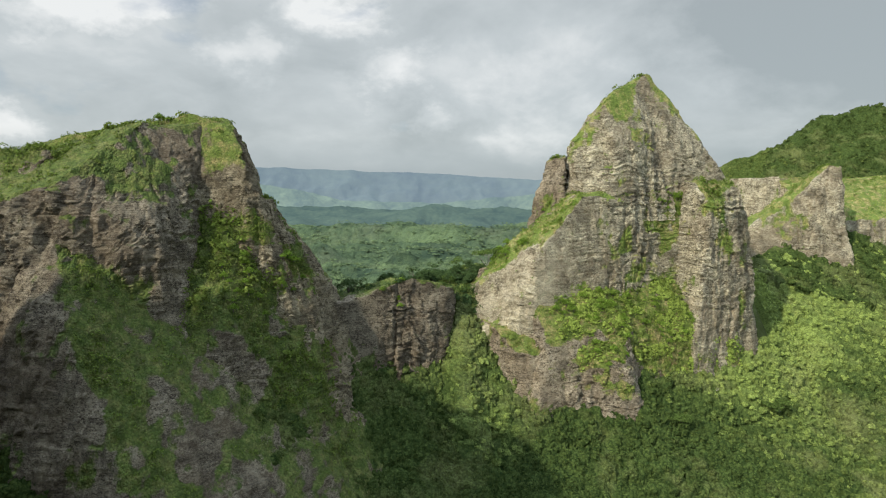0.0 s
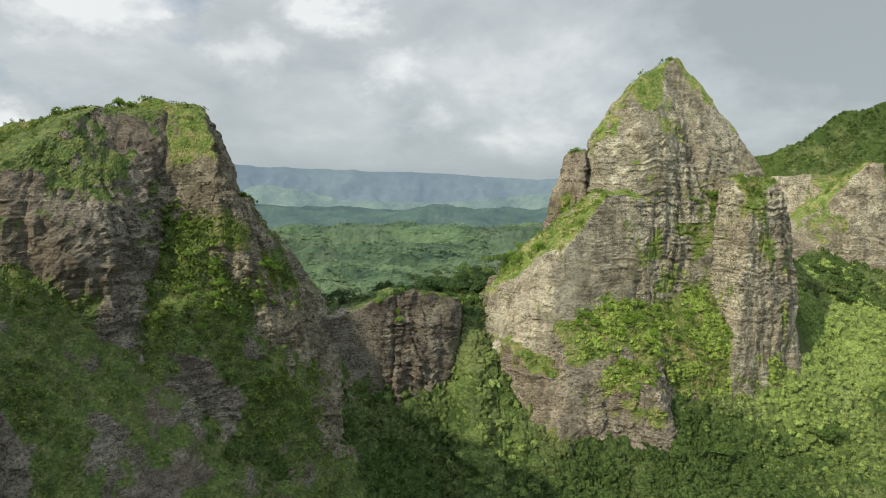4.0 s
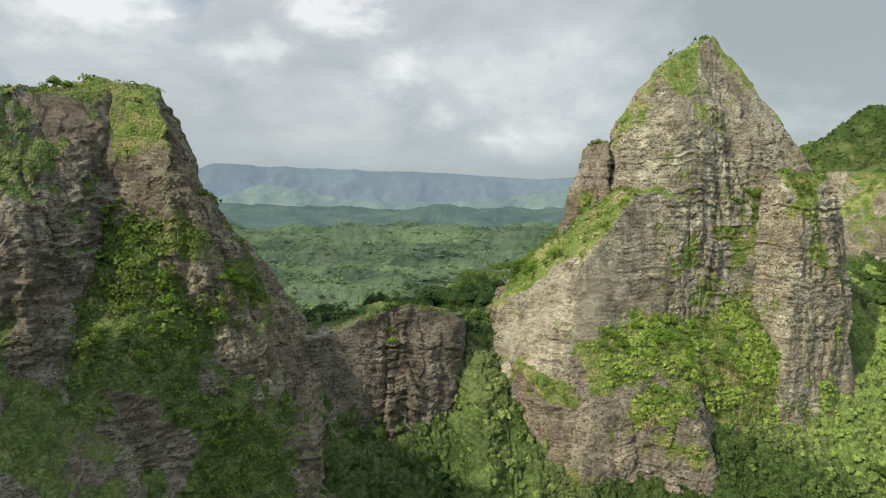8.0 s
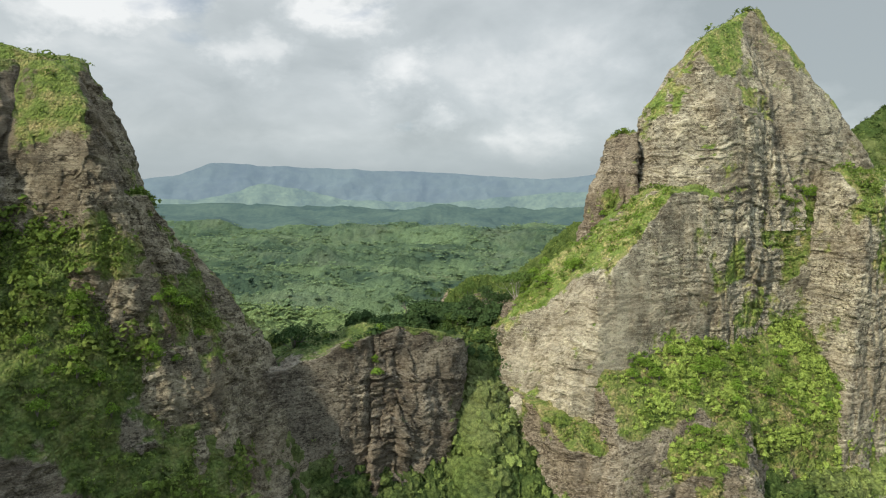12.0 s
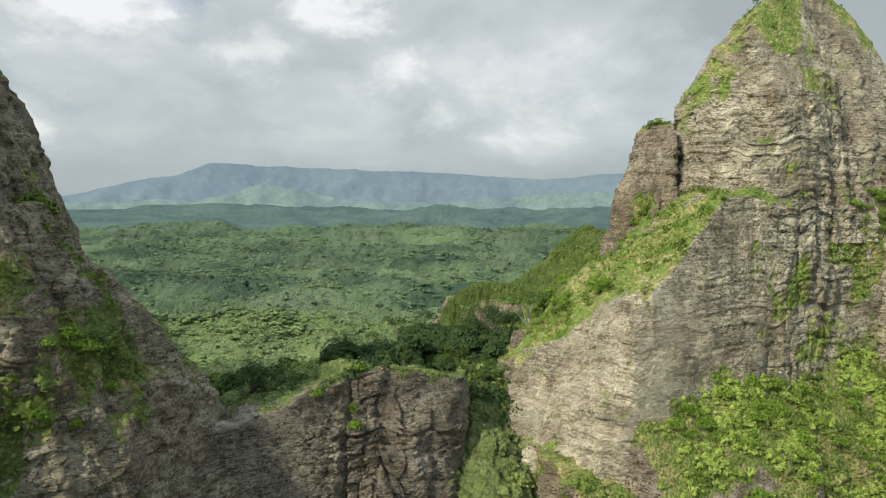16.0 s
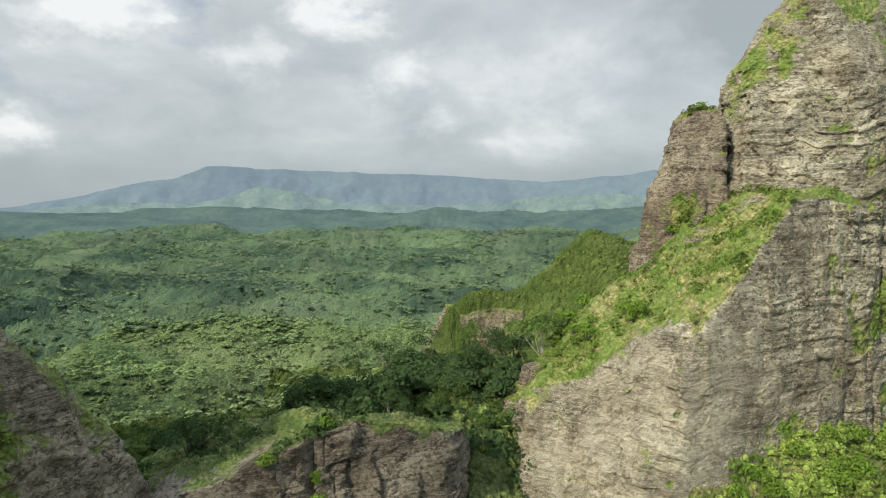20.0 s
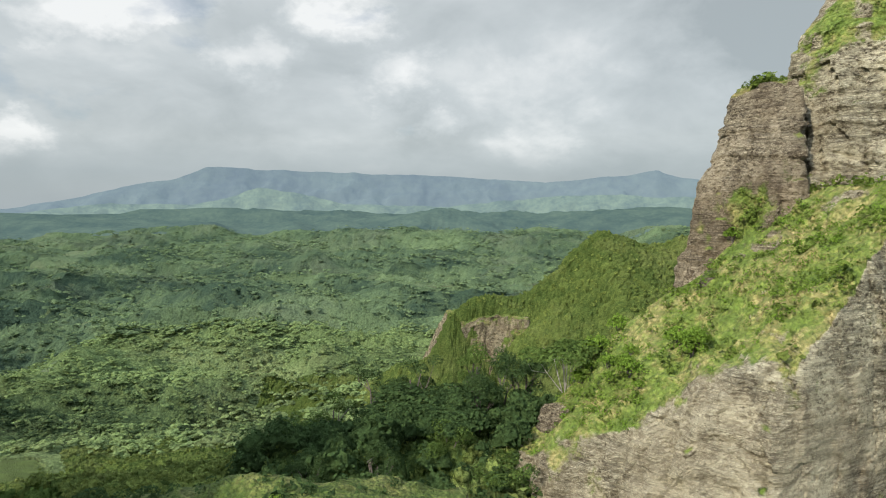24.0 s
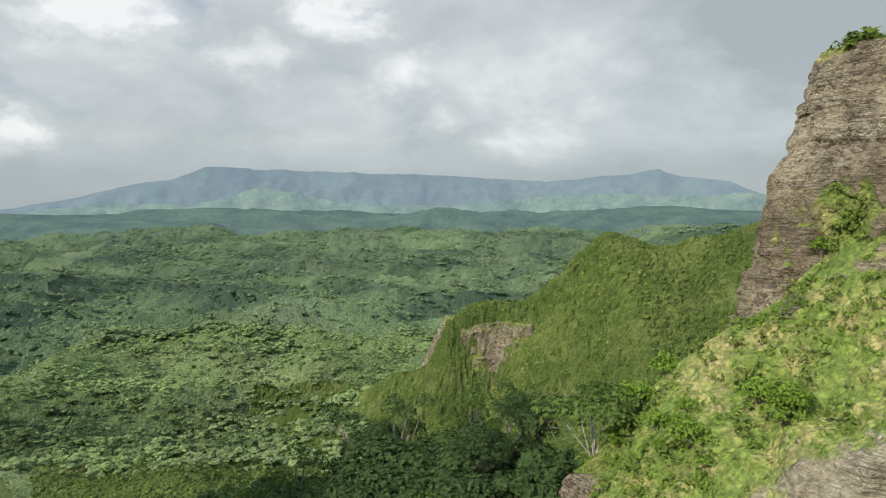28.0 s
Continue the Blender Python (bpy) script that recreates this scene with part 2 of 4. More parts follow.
def ground_material(name, tone):
    m, g = material(name)
    at = g.add("ShaderNodeTexCoord").outputs["Object"]
    n1 = g.noise(at, 0.012, 5, 0.6)
    n2 = g.noise(at, 0.11, 6, 0.7)
    n3 = g.noise(at, 0.6, 5, 0.7)
    c = g.ramp(n2, (0.3, [0.4 * q for q in tone]), (0.5, [0.7 * q for q in tone]), (0.7, [1.15 * q for q in tone]))
    c = g.mix(g.math("MULTIPLY", g.ramp(n1, (0.45, 0.0), (0.62, 1.0)), 0.5), c, [1.0 * tone[0] + 0.02, 0.95 * tone[1], tone[2]])
    c = g.mix(g.math("MULTIPLY", n3, 0.5), c, [0.45 * q for q in tone])
    return finish(m, g, c, 0.95, g.math("ADD", n2, n3), 2.0, 0.9, 0.1)


def leaf_material(name, dark, light, dry=None, see=0.34, patch=0.035, grain=2.4, tone=False, clump=1.3, vary=0.45):
    """Leaves that differ from tuft to tuft, bunched in clumps (so many to a metre), and let some light through."""
    m, g = material(name)
    geo = g.add("ShaderNodeNewGeometry")
    at = g.add("ShaderNodeTexCoord").outputs["Object"]
    rnd = geo.outputs["Random Per Island"]
    if tone:
        each = g.add("ShaderNodeAttribute")
        each.attribute_name = "tone"
        rnd = each.outputs["Fac"]
    wide = g.noise(at, patch, 4, 0.6)
    c = g.mix(g.ramp(rnd, (0.1, 0.0), (0.9, 1.0)), dark, light)
    if dry:
        c = g.mix(g.math("MULTIPLY", g.ramp(wide, (0.50, 0.0), (0.68, 1.0)), 0.4), c, dry)
    sway = g.add("ShaderNodeTexNoise", Vector=at, Scale=1.4 * clump, Detail=3.0)
    bent = g.add("ShaderNodeVectorMath", i0=at, i1=g.scaled(sway.outputs["Color"], 1.1 / clump, 1.1 / clump, 1.1 / clump))
    bent.operation = "ADD"
    bunch = g.add("ShaderNodeTexVoronoi", Vector=bent.outputs[0], Scale=clump)
    own = g.add("ShaderNodeSeparateColor", Color=bunch.outputs["Color"]).outputs[0]
    c = g.mix(g.math("MULTIPLY", own, vary), c, [1.15 * q for q in light])
    c = g.mix(g.math("MULTIPLY", g.noise(at, 0.9, 3, 0.6), 0.3), c, dark)
    leafy = g.noise(at, grain * 1.6, 5, 0.8)
    # shade in the gaps between leaves and clumps, painted dark
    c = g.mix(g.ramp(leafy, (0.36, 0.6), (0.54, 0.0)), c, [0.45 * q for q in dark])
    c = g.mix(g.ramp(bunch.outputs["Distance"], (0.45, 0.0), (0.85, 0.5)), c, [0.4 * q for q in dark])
    high = g.math("ADD", g.math("MULTIPLY", bunch.outputs["Distance"], -0.8 * grain / clump), leafy)
    bump = g.add("ShaderNodeBump", Strength=1.0, Distance=0.8 / grain, Height=high)
    d = g.add("ShaderNodeBsdfDiffuse", Color=c, Roughness=0.5, Normal=bump.outputs[0])
    t = g.add("ShaderNodeBsdfTranslucent", Color=c)
    mix = g.add("ShaderNodeMixShader", Fac=see)
    g.tree.links.new(d.outputs[0], mix.inputs[1])
    g.tree.links.new(t.outputs[0], mix.inputs[2])
    g.tree.links.new(mix.outputs[0], g.add("ShaderNodeOutputMaterial").inputs[0])
    return m


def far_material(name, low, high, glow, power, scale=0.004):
    """Hazy distance: a backdrop far behind the place, haze painted as glow."""
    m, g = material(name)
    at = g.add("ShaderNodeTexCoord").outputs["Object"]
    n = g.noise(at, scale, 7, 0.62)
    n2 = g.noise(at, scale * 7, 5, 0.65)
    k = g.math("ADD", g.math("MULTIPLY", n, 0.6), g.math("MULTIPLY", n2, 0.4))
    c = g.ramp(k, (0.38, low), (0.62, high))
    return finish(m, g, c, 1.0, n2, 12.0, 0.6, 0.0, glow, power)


ROCK = rock_material("layered_basalt", (1.08, 1.065, 0.955))
# browner rock, darkened further: shade of bowl and saddle wall in the tint
DARK_SHADED_ROCK = rock_material("dark_shaded_basalt", (0.62, 0.585, 0.54), 0.72)
RED_ROCK = rock_material("reddish_rock", (0.78, 0.48, 0.38))
# copy for the sunlit rib, with less shade in its tint
RIB_ROCK = rock_material("dimmed_basalt", (0.66, 0.62, 0.53), 0.1)
BROWN_ROCK = rock_material("brown_rock", (0.80, 0.745, 0.67))
FLOOR = ground_material("forest_floor", (0.09, 0.12, 0.034))
# bluer than the near floor: valley haze put into the colour
VALLEY_FLOOR = ground_material("valley_floor", (0.09, 0.13, 0.062))
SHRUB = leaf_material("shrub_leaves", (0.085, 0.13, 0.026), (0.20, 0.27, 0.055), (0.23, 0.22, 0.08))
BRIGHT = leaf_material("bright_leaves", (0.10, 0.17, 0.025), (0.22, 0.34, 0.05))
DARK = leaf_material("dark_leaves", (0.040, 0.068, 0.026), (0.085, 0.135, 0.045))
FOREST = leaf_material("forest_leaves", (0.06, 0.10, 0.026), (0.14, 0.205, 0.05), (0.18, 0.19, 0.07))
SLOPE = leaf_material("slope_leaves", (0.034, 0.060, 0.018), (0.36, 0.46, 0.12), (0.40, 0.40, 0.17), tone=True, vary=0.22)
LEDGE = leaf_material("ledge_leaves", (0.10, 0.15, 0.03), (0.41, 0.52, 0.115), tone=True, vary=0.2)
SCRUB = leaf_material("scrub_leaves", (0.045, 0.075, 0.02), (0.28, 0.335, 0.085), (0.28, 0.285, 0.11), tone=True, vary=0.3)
# haze mixed into both valley leaf colours, bluer far off
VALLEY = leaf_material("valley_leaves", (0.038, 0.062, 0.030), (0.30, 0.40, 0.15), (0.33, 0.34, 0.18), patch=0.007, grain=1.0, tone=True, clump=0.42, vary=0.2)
FAR_VALLEY = leaf_material("hazed_far_leaves", (0.046, 0.078, 0.054), (0.23, 0.315, 0.145), (0.26, 0.28, 0.18), patch=0.004, grain=0.5, tone=True, clump=0.3, vary=0.16)
# the cloud shadow over the plateau and its haze are in the colour
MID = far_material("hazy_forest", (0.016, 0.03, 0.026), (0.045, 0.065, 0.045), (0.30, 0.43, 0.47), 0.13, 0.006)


# ---- noise on arrays ----
def lattice(ix, iy, iz, seed):
    h = (ix * 374761393 + iy * 668265263 + iz * 2147483647 + seed * 1274126177) & 0xFFFFFFFF
    h = ((h ^ (h >> 13)) * 1274126177) & 0xFFFFFFFF
    h = ((h ^ (h >> 16)) * 2246822519) & 0xFFFFFFFF
    return ((h ^ (h >> 15)) & 0xFFFF) / 65535.0


def vnoise(x, y, z, seed=0):
    """Smooth value noise, -1 to 1."""
    x, y, z = np.broadcast_arrays(x, y, z)
    fx, fy, fz = np.floor(x), np.floor(y), np.floor(z)
    ix, iy, iz = fx.astype(np.int64), fy.astype(np.int64), fz.astype(np.int64)
    u, v, w = x - fx, y - fy, z - fz
    u, v, w = (q * q * q * (q * (q * 6 - 15) + 10) for q in (u, v, w))
    out = 0
    for a in (0, 1):
        for b in (0, 1):
            for c in (0, 1):
                k = (u if a else 1 - u) * (v if b else 1 - v) * (w if c else 1 - w)
                out = out + k * lattice(ix + a, iy + b, iz + c, seed)
    return out * 2 - 1


def fbm(x, y, z, octaves=4, seed=0, gain=0.5):
    total, amp = 0, 1.0
    for i in range(octaves):
        total = total + amp * vnoise(x, y, z, seed + i * 17)
        x, y, z, amp = x * 2.03, y * 2.03, z * 2.03, amp * gain
    return total


def blocks(x, y, z, seed):
    """Broken rock: a random number for the nearest of scattered cells, and how near the point is to a joint between two."""
    ix, iy, iz = (np.floor(q).astype(np.int64) for q in (x, y, z))
    best = np.full(x.shape, 9.0)
    second = np.full(x.shape, 9.0)
    value = np.zeros(x.shape)
    for a in (-1, 0, 1):
        for b in (-1, 0, 1):
            for c in (-1, 0, 1):
                cx, cy, cz = ix + a, iy + b, iz + c
                dx = np.abs(cx + 0.15 + 0.7 * lattice(cx, cy, cz, seed) - x)
                dy = np.abs(cy + 0.15 + 0.7 * lattice(cx, cy, cz, seed + 1) - y)
                dz = np.abs(cz + 0.15 + 0.7 * lattice(cx, cy, cz, seed + 2) - z)
                d = np.maximum(np.maximum(dx, dy), dz) + 0.25 * (dx + dy + dz)
                closer = d < best
                second = np.where(closer, best, np.minimum(second, d))
                best = np.where(closer, d, best)
                value = np.where(closer, lattice(cx, cy, cz, seed + 3), value)
    return value, np.clip((second - best) / 0.18, 0, 1)


def grid_mesh(name, verts, nu, nv, closed=False, shown=None):
    """A mesh of nu x nv points, quads between those that are shown."""
    u = np.arange(nu - (0 if closed else 1))
    v = np.arange(nv - 1)
    U, V = np.meshgrid(u, v, indexing="ij")
    a = U * nv + V
    b = ((U + 1) % nu) * nv + V
    quads = np.stack([a, b, b + 1, a + 1], -1).reshape(-1, 4)
    verts = verts.reshape(-1, 3)
    if shown is not None:
        quads = quads[shown.ravel()[quads].any(axis=1)]
    return raw_mesh(name, verts, quads)


def raw_mesh(name, verts, faces):
    me = bpy.data.meshes.new(name)
    n, k = faces.shape
    me.vertices.add(len(verts))
    me.vertices.foreach_set("co", np.ascontiguousarray(verts, dtype=np.float32).ravel())
    me.loops.add(n * k)
    me.loops.foreach_set("vertex_index", np.ascontiguousarray(faces, dtype=np.int32).ravel())
    me.polygons.add(n)
    me.polygons.foreach_set("loop_start", np.arange(0, n * k, k, dtype=np.int32))
    me.polygons.foreach_set("use_smooth", np.zeros(n, dtype=bool))
    me.update(calc_edges=True)
    return me


def smooth(me):
    me.polygons.foreach_set("use_smooth", np.ones(len(me.polygons), dtype=bool))


def attribute(me, name, values):
    a = me.attributes.new(name, "FLOAT", "POINT")
    a.data.foreach_set("value", np.ascontiguousarray(values, dtype=np.float32).ravel())


# ---- ground ----
CREST_X = [-260, -200, -122, -70, -6, 8, 30, 66, 87, 113, 160, 223, 280, 350, 455, 700, 1200]
CREST_Z = [-108, -92, -64, -46, -10, 18, 29, 38, 53, 77, 66, 83, 128, 162, 193, 240, 260]


def smax(a, b, k):
    return 0.5 * (a + b + np.sqrt((a - b) ** 2 + k * k))


FOOT_X = [-300, -120, -79, -50, -38, -20, 3, 12, 20, 28, 42, 66, 84, 160, 200, 500]
FOOT_C = [-250, -200, -190, -203, -219, -230, -231, -219, -223, -221, -216, -214, -207, -206, -226, -235]


def foot_distance(x, y):
    """How far in front of the foot of the cliffs a place lies."""
    return 0.41 * x - 0.912 * y - np.interp(x, FOOT_X, FOOT_C)


def ground_height(x, y):
    d = foot_distance(x, y)
    front = np.where(d < 20, 24 - 1.1 * d, 2 - 0.6 * (d - 20))
    front = np.minimum(smax(front, -105 + 0 * x, 30), np.interp(x, [-62, -42, -24, -4], [61, 58.5, 59.5, 61]))
    d = np.clip(y - 285 - 0.32 * np.clip(x, -150, 300), 0, None)
    wide = np.exp(-((np.clip(np.abs(x) - 250, 0, None) / 300) ** 2))
    back = -108 + 168 * np.exp(-((d / 310) ** 1.2)) * wide
    ridge = np.minimum(front, back)
    away = y - 640 - 0.12 * (x - 113) - 0.9 * np.clip(-x, 0, 220)
    hill = np.interp(x, CREST_X, CREST_Z) - 0.58 * np.abs(away) - 2.2 * np.exp(-(((x - 22) / 24) ** 2)) * np.clip(-away - 5, 0, 24)
    away = 0.77 * (x - 182) - 0.64 * (y - 352)
    right = np.interp(x, [120, 190, 265, 400, 700], [-60, 60, 108, 150, 190]) - 1.1 * np.clip(away, 0, None) - 0.45 * np.clip(-away - 10, 0, None)
    z = smax(ridge, hill, 8)
    z = np.where(x > 120, smax(z, right, 10), z)
    z = z + 6 * fbm(x / 70, y / 70, 0, 3, 5) * np.clip((y - 330) / 200, 0.1, 1) + 1.0 * fbm(x / 14, y / 14, 0, 3, 9)
    z = z + 2.5 * fbm(x / 24, y / 24, 0, 2, 15) * np.clip((y - 420) / 150, 0, 1)
    z = z + 62 * (0.40 - np.abs(fbm(x / 270, y / 170, 0, 2, 33))) * np.clip((-55 - z) / 30, 0, 1) * np.clip((y - 380) / 150, 0, 1) * np.clip((2700 - np.hypot(x, y)) / 600, 0.15, 1)
    far = np.clip((y - 700) / 900, 0, 1)
    rise = np.clip((np.hypot(x, y) - 2300) / 1700, 0, 1)
    z = z + far * 34 * fbm(x / 380, y / 220, 3, 3, 21) + 165 * rise * rise * (3 - 2 * rise)
    beyond = np.clip((np.hypot(x, y) - 4050) / 250, 0, 1)
    return z - beyond * 160


def steps(*runs):
    """Coordinates from runs of (start, end, step)."""
    return np.concatenate([np.arange(a, b, s) for a, b, s in runs])


def build_ground():
    xs = steps((-5200, -1200, 160), (-1200, -420, 26), (-420, -160, 8), (-160, 240, 4.5), (240, 520, 7), (520, 1300, 26), (1300, 5300, 160))
    ys = steps((-400, 120, 20), (120, 180, 5), (180, 420, 4.5), (420, 760, 6), (760, 1500, 12), (1500, 2600, 22), (2600, 4500, 40), (4500, 5000, 90))
    X, Y = np.meshgrid(xs, ys, indexing="ij")
    Z = ground_height(X, Y)
    me = grid_mesh("ground", np.stack([X, Y, Z], -1), len(xs), len(ys))
    smooth(me)
    me.materials.append(FLOOR)
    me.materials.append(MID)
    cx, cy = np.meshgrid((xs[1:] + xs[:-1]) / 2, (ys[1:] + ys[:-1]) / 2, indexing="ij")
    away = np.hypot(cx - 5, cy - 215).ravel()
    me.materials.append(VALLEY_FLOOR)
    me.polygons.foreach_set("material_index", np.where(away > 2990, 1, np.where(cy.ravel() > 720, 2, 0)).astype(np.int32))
    return tagged(new("ground", me), "steep forested ground falling to a wide green valley", "ground", kind="structure")


ground = build_ground()


# ---- crags: bodies cut by sloping planes, then weathered ----
def crag(axis0, axis1, z0, z1, planes, step=0.8, arc=(-180, 180), blend=1.6, wear=1.0, seed=0, bed=0.85, crown=1.6, front=(-118, 112)):
    """Points of a body bounded by planes (x, y, z, facing, steepness): facing in degrees, 0 towards -y, 90 towards +x.
    Returns the points, and how far each plane is from cutting at each of them."""
    zs = np.arange(z0, z1 + 0.01, step * 0.75)
    th = np.radians(np.arange(arc[0], arc[1] + 0.001, 1.0))
    ax = axis0[0] + (axis1[0] - axis0[0]) * (zs - z0) / (z1 - z0)
    ay = axis0[1] + (axis1[1] - axis0[1]) * (zs - z0) / (z1 - z0)

    def radius(th):
        dx, dy = np.sin(th)[:, None], -np.cos(th)[:, None]
        acc, inside = 0, np.full(len(zs), 1e3)
        for px, py, pz, face, steep in planes:
            hx, hy = math.sin(radians(face)), -math.cos(radians(face))
            cot = 1 / math.tan(radians(steep))
            slack = -cot * (zs - pz) - (hx * (ax - px) + hy * (ay - py))
            inside = np.minimum(inside, slack)
            across = hx * dx + hy * dy
            r = np.where(across > 0.02, slack[None] / np.maximum(across, 0.02), 1e3)
            acc = acc + np.exp(-np.clip(r, -20, 900) / blend)
        return np.where(inside[None] > 0, np.clip(-blend * np.log(acc + 1e-300), 0.0, 400), 0.0)

    # even spacing along the outline at mid height
    r = radius(th)
    mid = np.median(r[:, : max(2, len(zs) // 2)], axis=1)
    px, py = np.sin(th) * mid, -np.cos(th) * mid
    seen = np.where((np.degrees(th[1:]) > front[0]) & (np.degrees(th[1:]) < front[1]), 1.0, 0.16)
    run = np.concatenate([[0], np.cumsum(np.hypot(np.diff(px), np.diff(py)) * seen)])
    n = int(run[-1] / step) + 2
    th = np.interp(np.linspace(0, run[-1], n), run, th)
    r = radius(th)
    keep = r.max(axis=0) > 0.05
    top = np.max(np.where(keep)[0]) + 1
    zs, ax, ay, r = zs[:top], ax[:top], ay[:top], r[:, :top]
    dx, dy = np.sin(th)[:, None], -np.cos(th)[:, None]
    X, Y, Z = ax + r * dx, ay + r * dy, np.repeat(zs[None], n, 0)
    # steepness of the body: how fast the outline draws in with height
    lean = np.abs(np.gradient(r, zs, axis=1))
    rocky = np.clip(1.25 - lean / 1.15, 0.12, 1.0)
    fit = np.clip(r / 6, 0, 1)
    shelf = vnoise(X / 17, Y / 17, Z / 9, seed + 6)
    # large ribs and gullies, bedding ledges, then blocks
    big = 2.3 * fbm(X / 26, Y / 26, Z / 60, 2, seed + 1) + 1.0 * fbm(X / 8, Y / 8, Z / 20, 3, seed + 2, 0.5)
    level = Z + 0.6 * fbm(X / 60, Y / 60, Z / 60, 2, seed + 3) + 0.03 * X
    wob = 0.25 * fbm(X / 5, Y / 5, Z / 5, 2, seed + 8)
    v1, j1 = blocks(X / 3.2 + wob, Y / 3.2, level / 5.2 + wob, seed + 20)
    v2, j2 = blocks(X / 2.5 + wob, Y / 2.5 - wob, level / 1.1, seed + 30)
    k = np.floor(level / bed).astype(np.int64)
    zero = np.zeros_like(k)
    row = lattice(k, zero, zero, seed)
    fine = fbm(X / 2.2, Y / 2.2, Z / 1.6, 3, seed + 7)
    sheer = np.clip(1.3 - 1.5 * lean, 0.2, 1)
    rough = (v1 - 0.5) * 1.0 + (v2 - 0.5) * 0.42 * sheer + sheer * (row - 0.5) * (0.55 + 0.55 * shelf) + 0.8 * fbm(X / 2.8, Y / 2.8, Z / 13, 2, seed + 9) - 1.1 * np.clip(1 - np.abs(vnoise(X / 11, Y / 11, Z / 50, seed + 14)) / 0.13, 0, 1) - 0.30 * (1 - j1) - 0.10 * (1 - j2) + 0.1 * fine
    dr = big * 0.85 + rocky * rough + (1 - rocky) * (0.5 * fine + 0.35 * (v1 - 0.5))
    r = np.clip(r + wear * dr * fit, 0, None)
    X, Y = ax + r * dx, ay + r * dy
    Z = Z + (0.35 * fbm(X / 3, Y / 3, Z / 3, 2, seed + 11) + crown * fbm(X / 11, Y / 11, 0.0, 3, seed + 12) * np.clip((Z - z0) / 20, 0, 1)) * fit
    P = np.stack([X, Y, Z], -1)
    lid = np.repeat(P[:, -1:].mean(axis=0, keepdims=True), n, 0)
    return np.concatenate([P, P[:, -1:] * 0.5 + lid * 0.5, lid], 1), np.concatenate([lean, lean[:, -2:] * 0 + 1.0], 1), n, len(zs) + 2


def spots(P, places):
    """How much each point lies inside soft balls (x, y, z, radius, weight)."""
    out = np.zeros(P.shape[:-1])
    torn = 0.55 * fbm(P[..., 0] / 6, P[..., 1] / 6, P[..., 2] / 6, 3, 51) if len(places) else 0
    for x, y, z, rad, wt in places:
        d = np.sqrt((P[..., 0] - x) ** 2 + (P[..., 1] - y) ** 2 + (P[..., 2] - z) ** 2) / rad + torn
        out += wt * np.clip(1.5 - d, 0, 1)
    return out


GROW = {}


def crag_object(name, body, parent, green=(), pale=(), bias=0.0, lean0=0.55, mat=None):
    P, lean, nu, nv = body
    me = grid_mesh(name, P, nu, nv)
    me.materials.append(mat or ROCK)
    me.update()
    normals = np.empty(len(me.vertices) * 3, dtype=np.float32)
    me.vertices.foreach_get("normal", normals)
    nz = normals.reshape(nu, nv, 3)[..., 2]
    patch = fbm(P[..., 0] / 13, P[..., 1] / 13, P[..., 2] / 15, 3, 31)
    grow = np.clip((lean - lean0) * 1.3, 0, 0.9) + np.clip(nz - 0.35, 0, 0.6) * 0.9 + 0.40 * patch + 0.26 * fbm(P[..., 0] / 4, P[..., 1] / 4, P[..., 2] / 8, 3, 37) + 0.05 + bias
    grow = np.clip(grow + spots(P, green), 0, 1.2)
    attribute(me, "growth", grow)
    attribute(me, "pale", np.clip(spots(P, pale), 0, 1))
    GROW[name] = GROW.get(name, []) + [(P.reshape(-1, 3), grow.ravel(), normals.reshape(-1, 3))]
    ob = new(name, me)
    ob.parent = parent
    return ob


def base(name, label, category, group=""):
    return tagged(new(name), label, category, group)


right_peak = base("rock_peak", "tall pointed grey basalt peak with grassy ridges and green ledges", "mountain", "peaks of the ridge")
crag_object("summit_cone", crag((95, 296), (97, 303), 92, 162, [
    (61, 293, 112, -100, 84), (66, 302, 115, -145, 80),
    (97, 301, 157, 24, 66), (89, 280, 105, 24, 85), (66, 291, 132, -95, 54), (97, 304, 160, -95, 27), (68, 284, 122, -35, 74),
    (122, 300, 133.5, 100, 56), (97, 307, 157, 180, 72)], seed=100, step=0.55), right_peak,
    green=[(93, 287, 125, 7, 0.4), (110, 284, 112, 7, 0.35), (84, 300, 150, 9, 0.25), (62, 290, 126, 6, 0.3), (67, 290, 134, 7, 0.3), (74, 292, 144, 7, 0.3), (61, 288, 104, 5, 0.5)])
crag_object("cliff_wall", crag((92, 294), (86, 290), 2, 114, [
    (38, 255, 60, 24, 87.5), (27, 265.5, 60.8, -52, 71), (26, 290, 75.5, -75, 43), (13, 267, 50, -26, 88), (13.5, 268, 52, -78, 80), (36, 299, 76, -150, 55), (21.5, 289, 72, -130, 60),
    (150, 305, 60, 85, 84), (122, 300, 133.5, 100, 56), (58, 271, 106, 24, 34), (95, 312, 60, 190, 66)], seed=200, step=0.6), right_peak,
    green=[(106, 284, 101, 12, 0.8), (118, 288, 96, 12, 0.7), (102, 282, 92, 9, 0.5), (112, 285, 86, 8, 0.4), (72, 270, 92, 7, 0.5), (80, 274, 80, 5, 0.45), (86, 277, 70, 5, 0.4), (40, 262, 70, 15, -0.35), (30, 287, 78, 10, 0.5), (40, 280, 88, 8, 0.3),
           (62, 266, 66, 6, 0.35), (98, 282, 66, 7, 0.4)],
    bias=0.03, pale=[(38, 261, 66, 15, 0.8), (27, 265, 55, 10, 0.6), (50, 262, 84, 8, 0.4)])
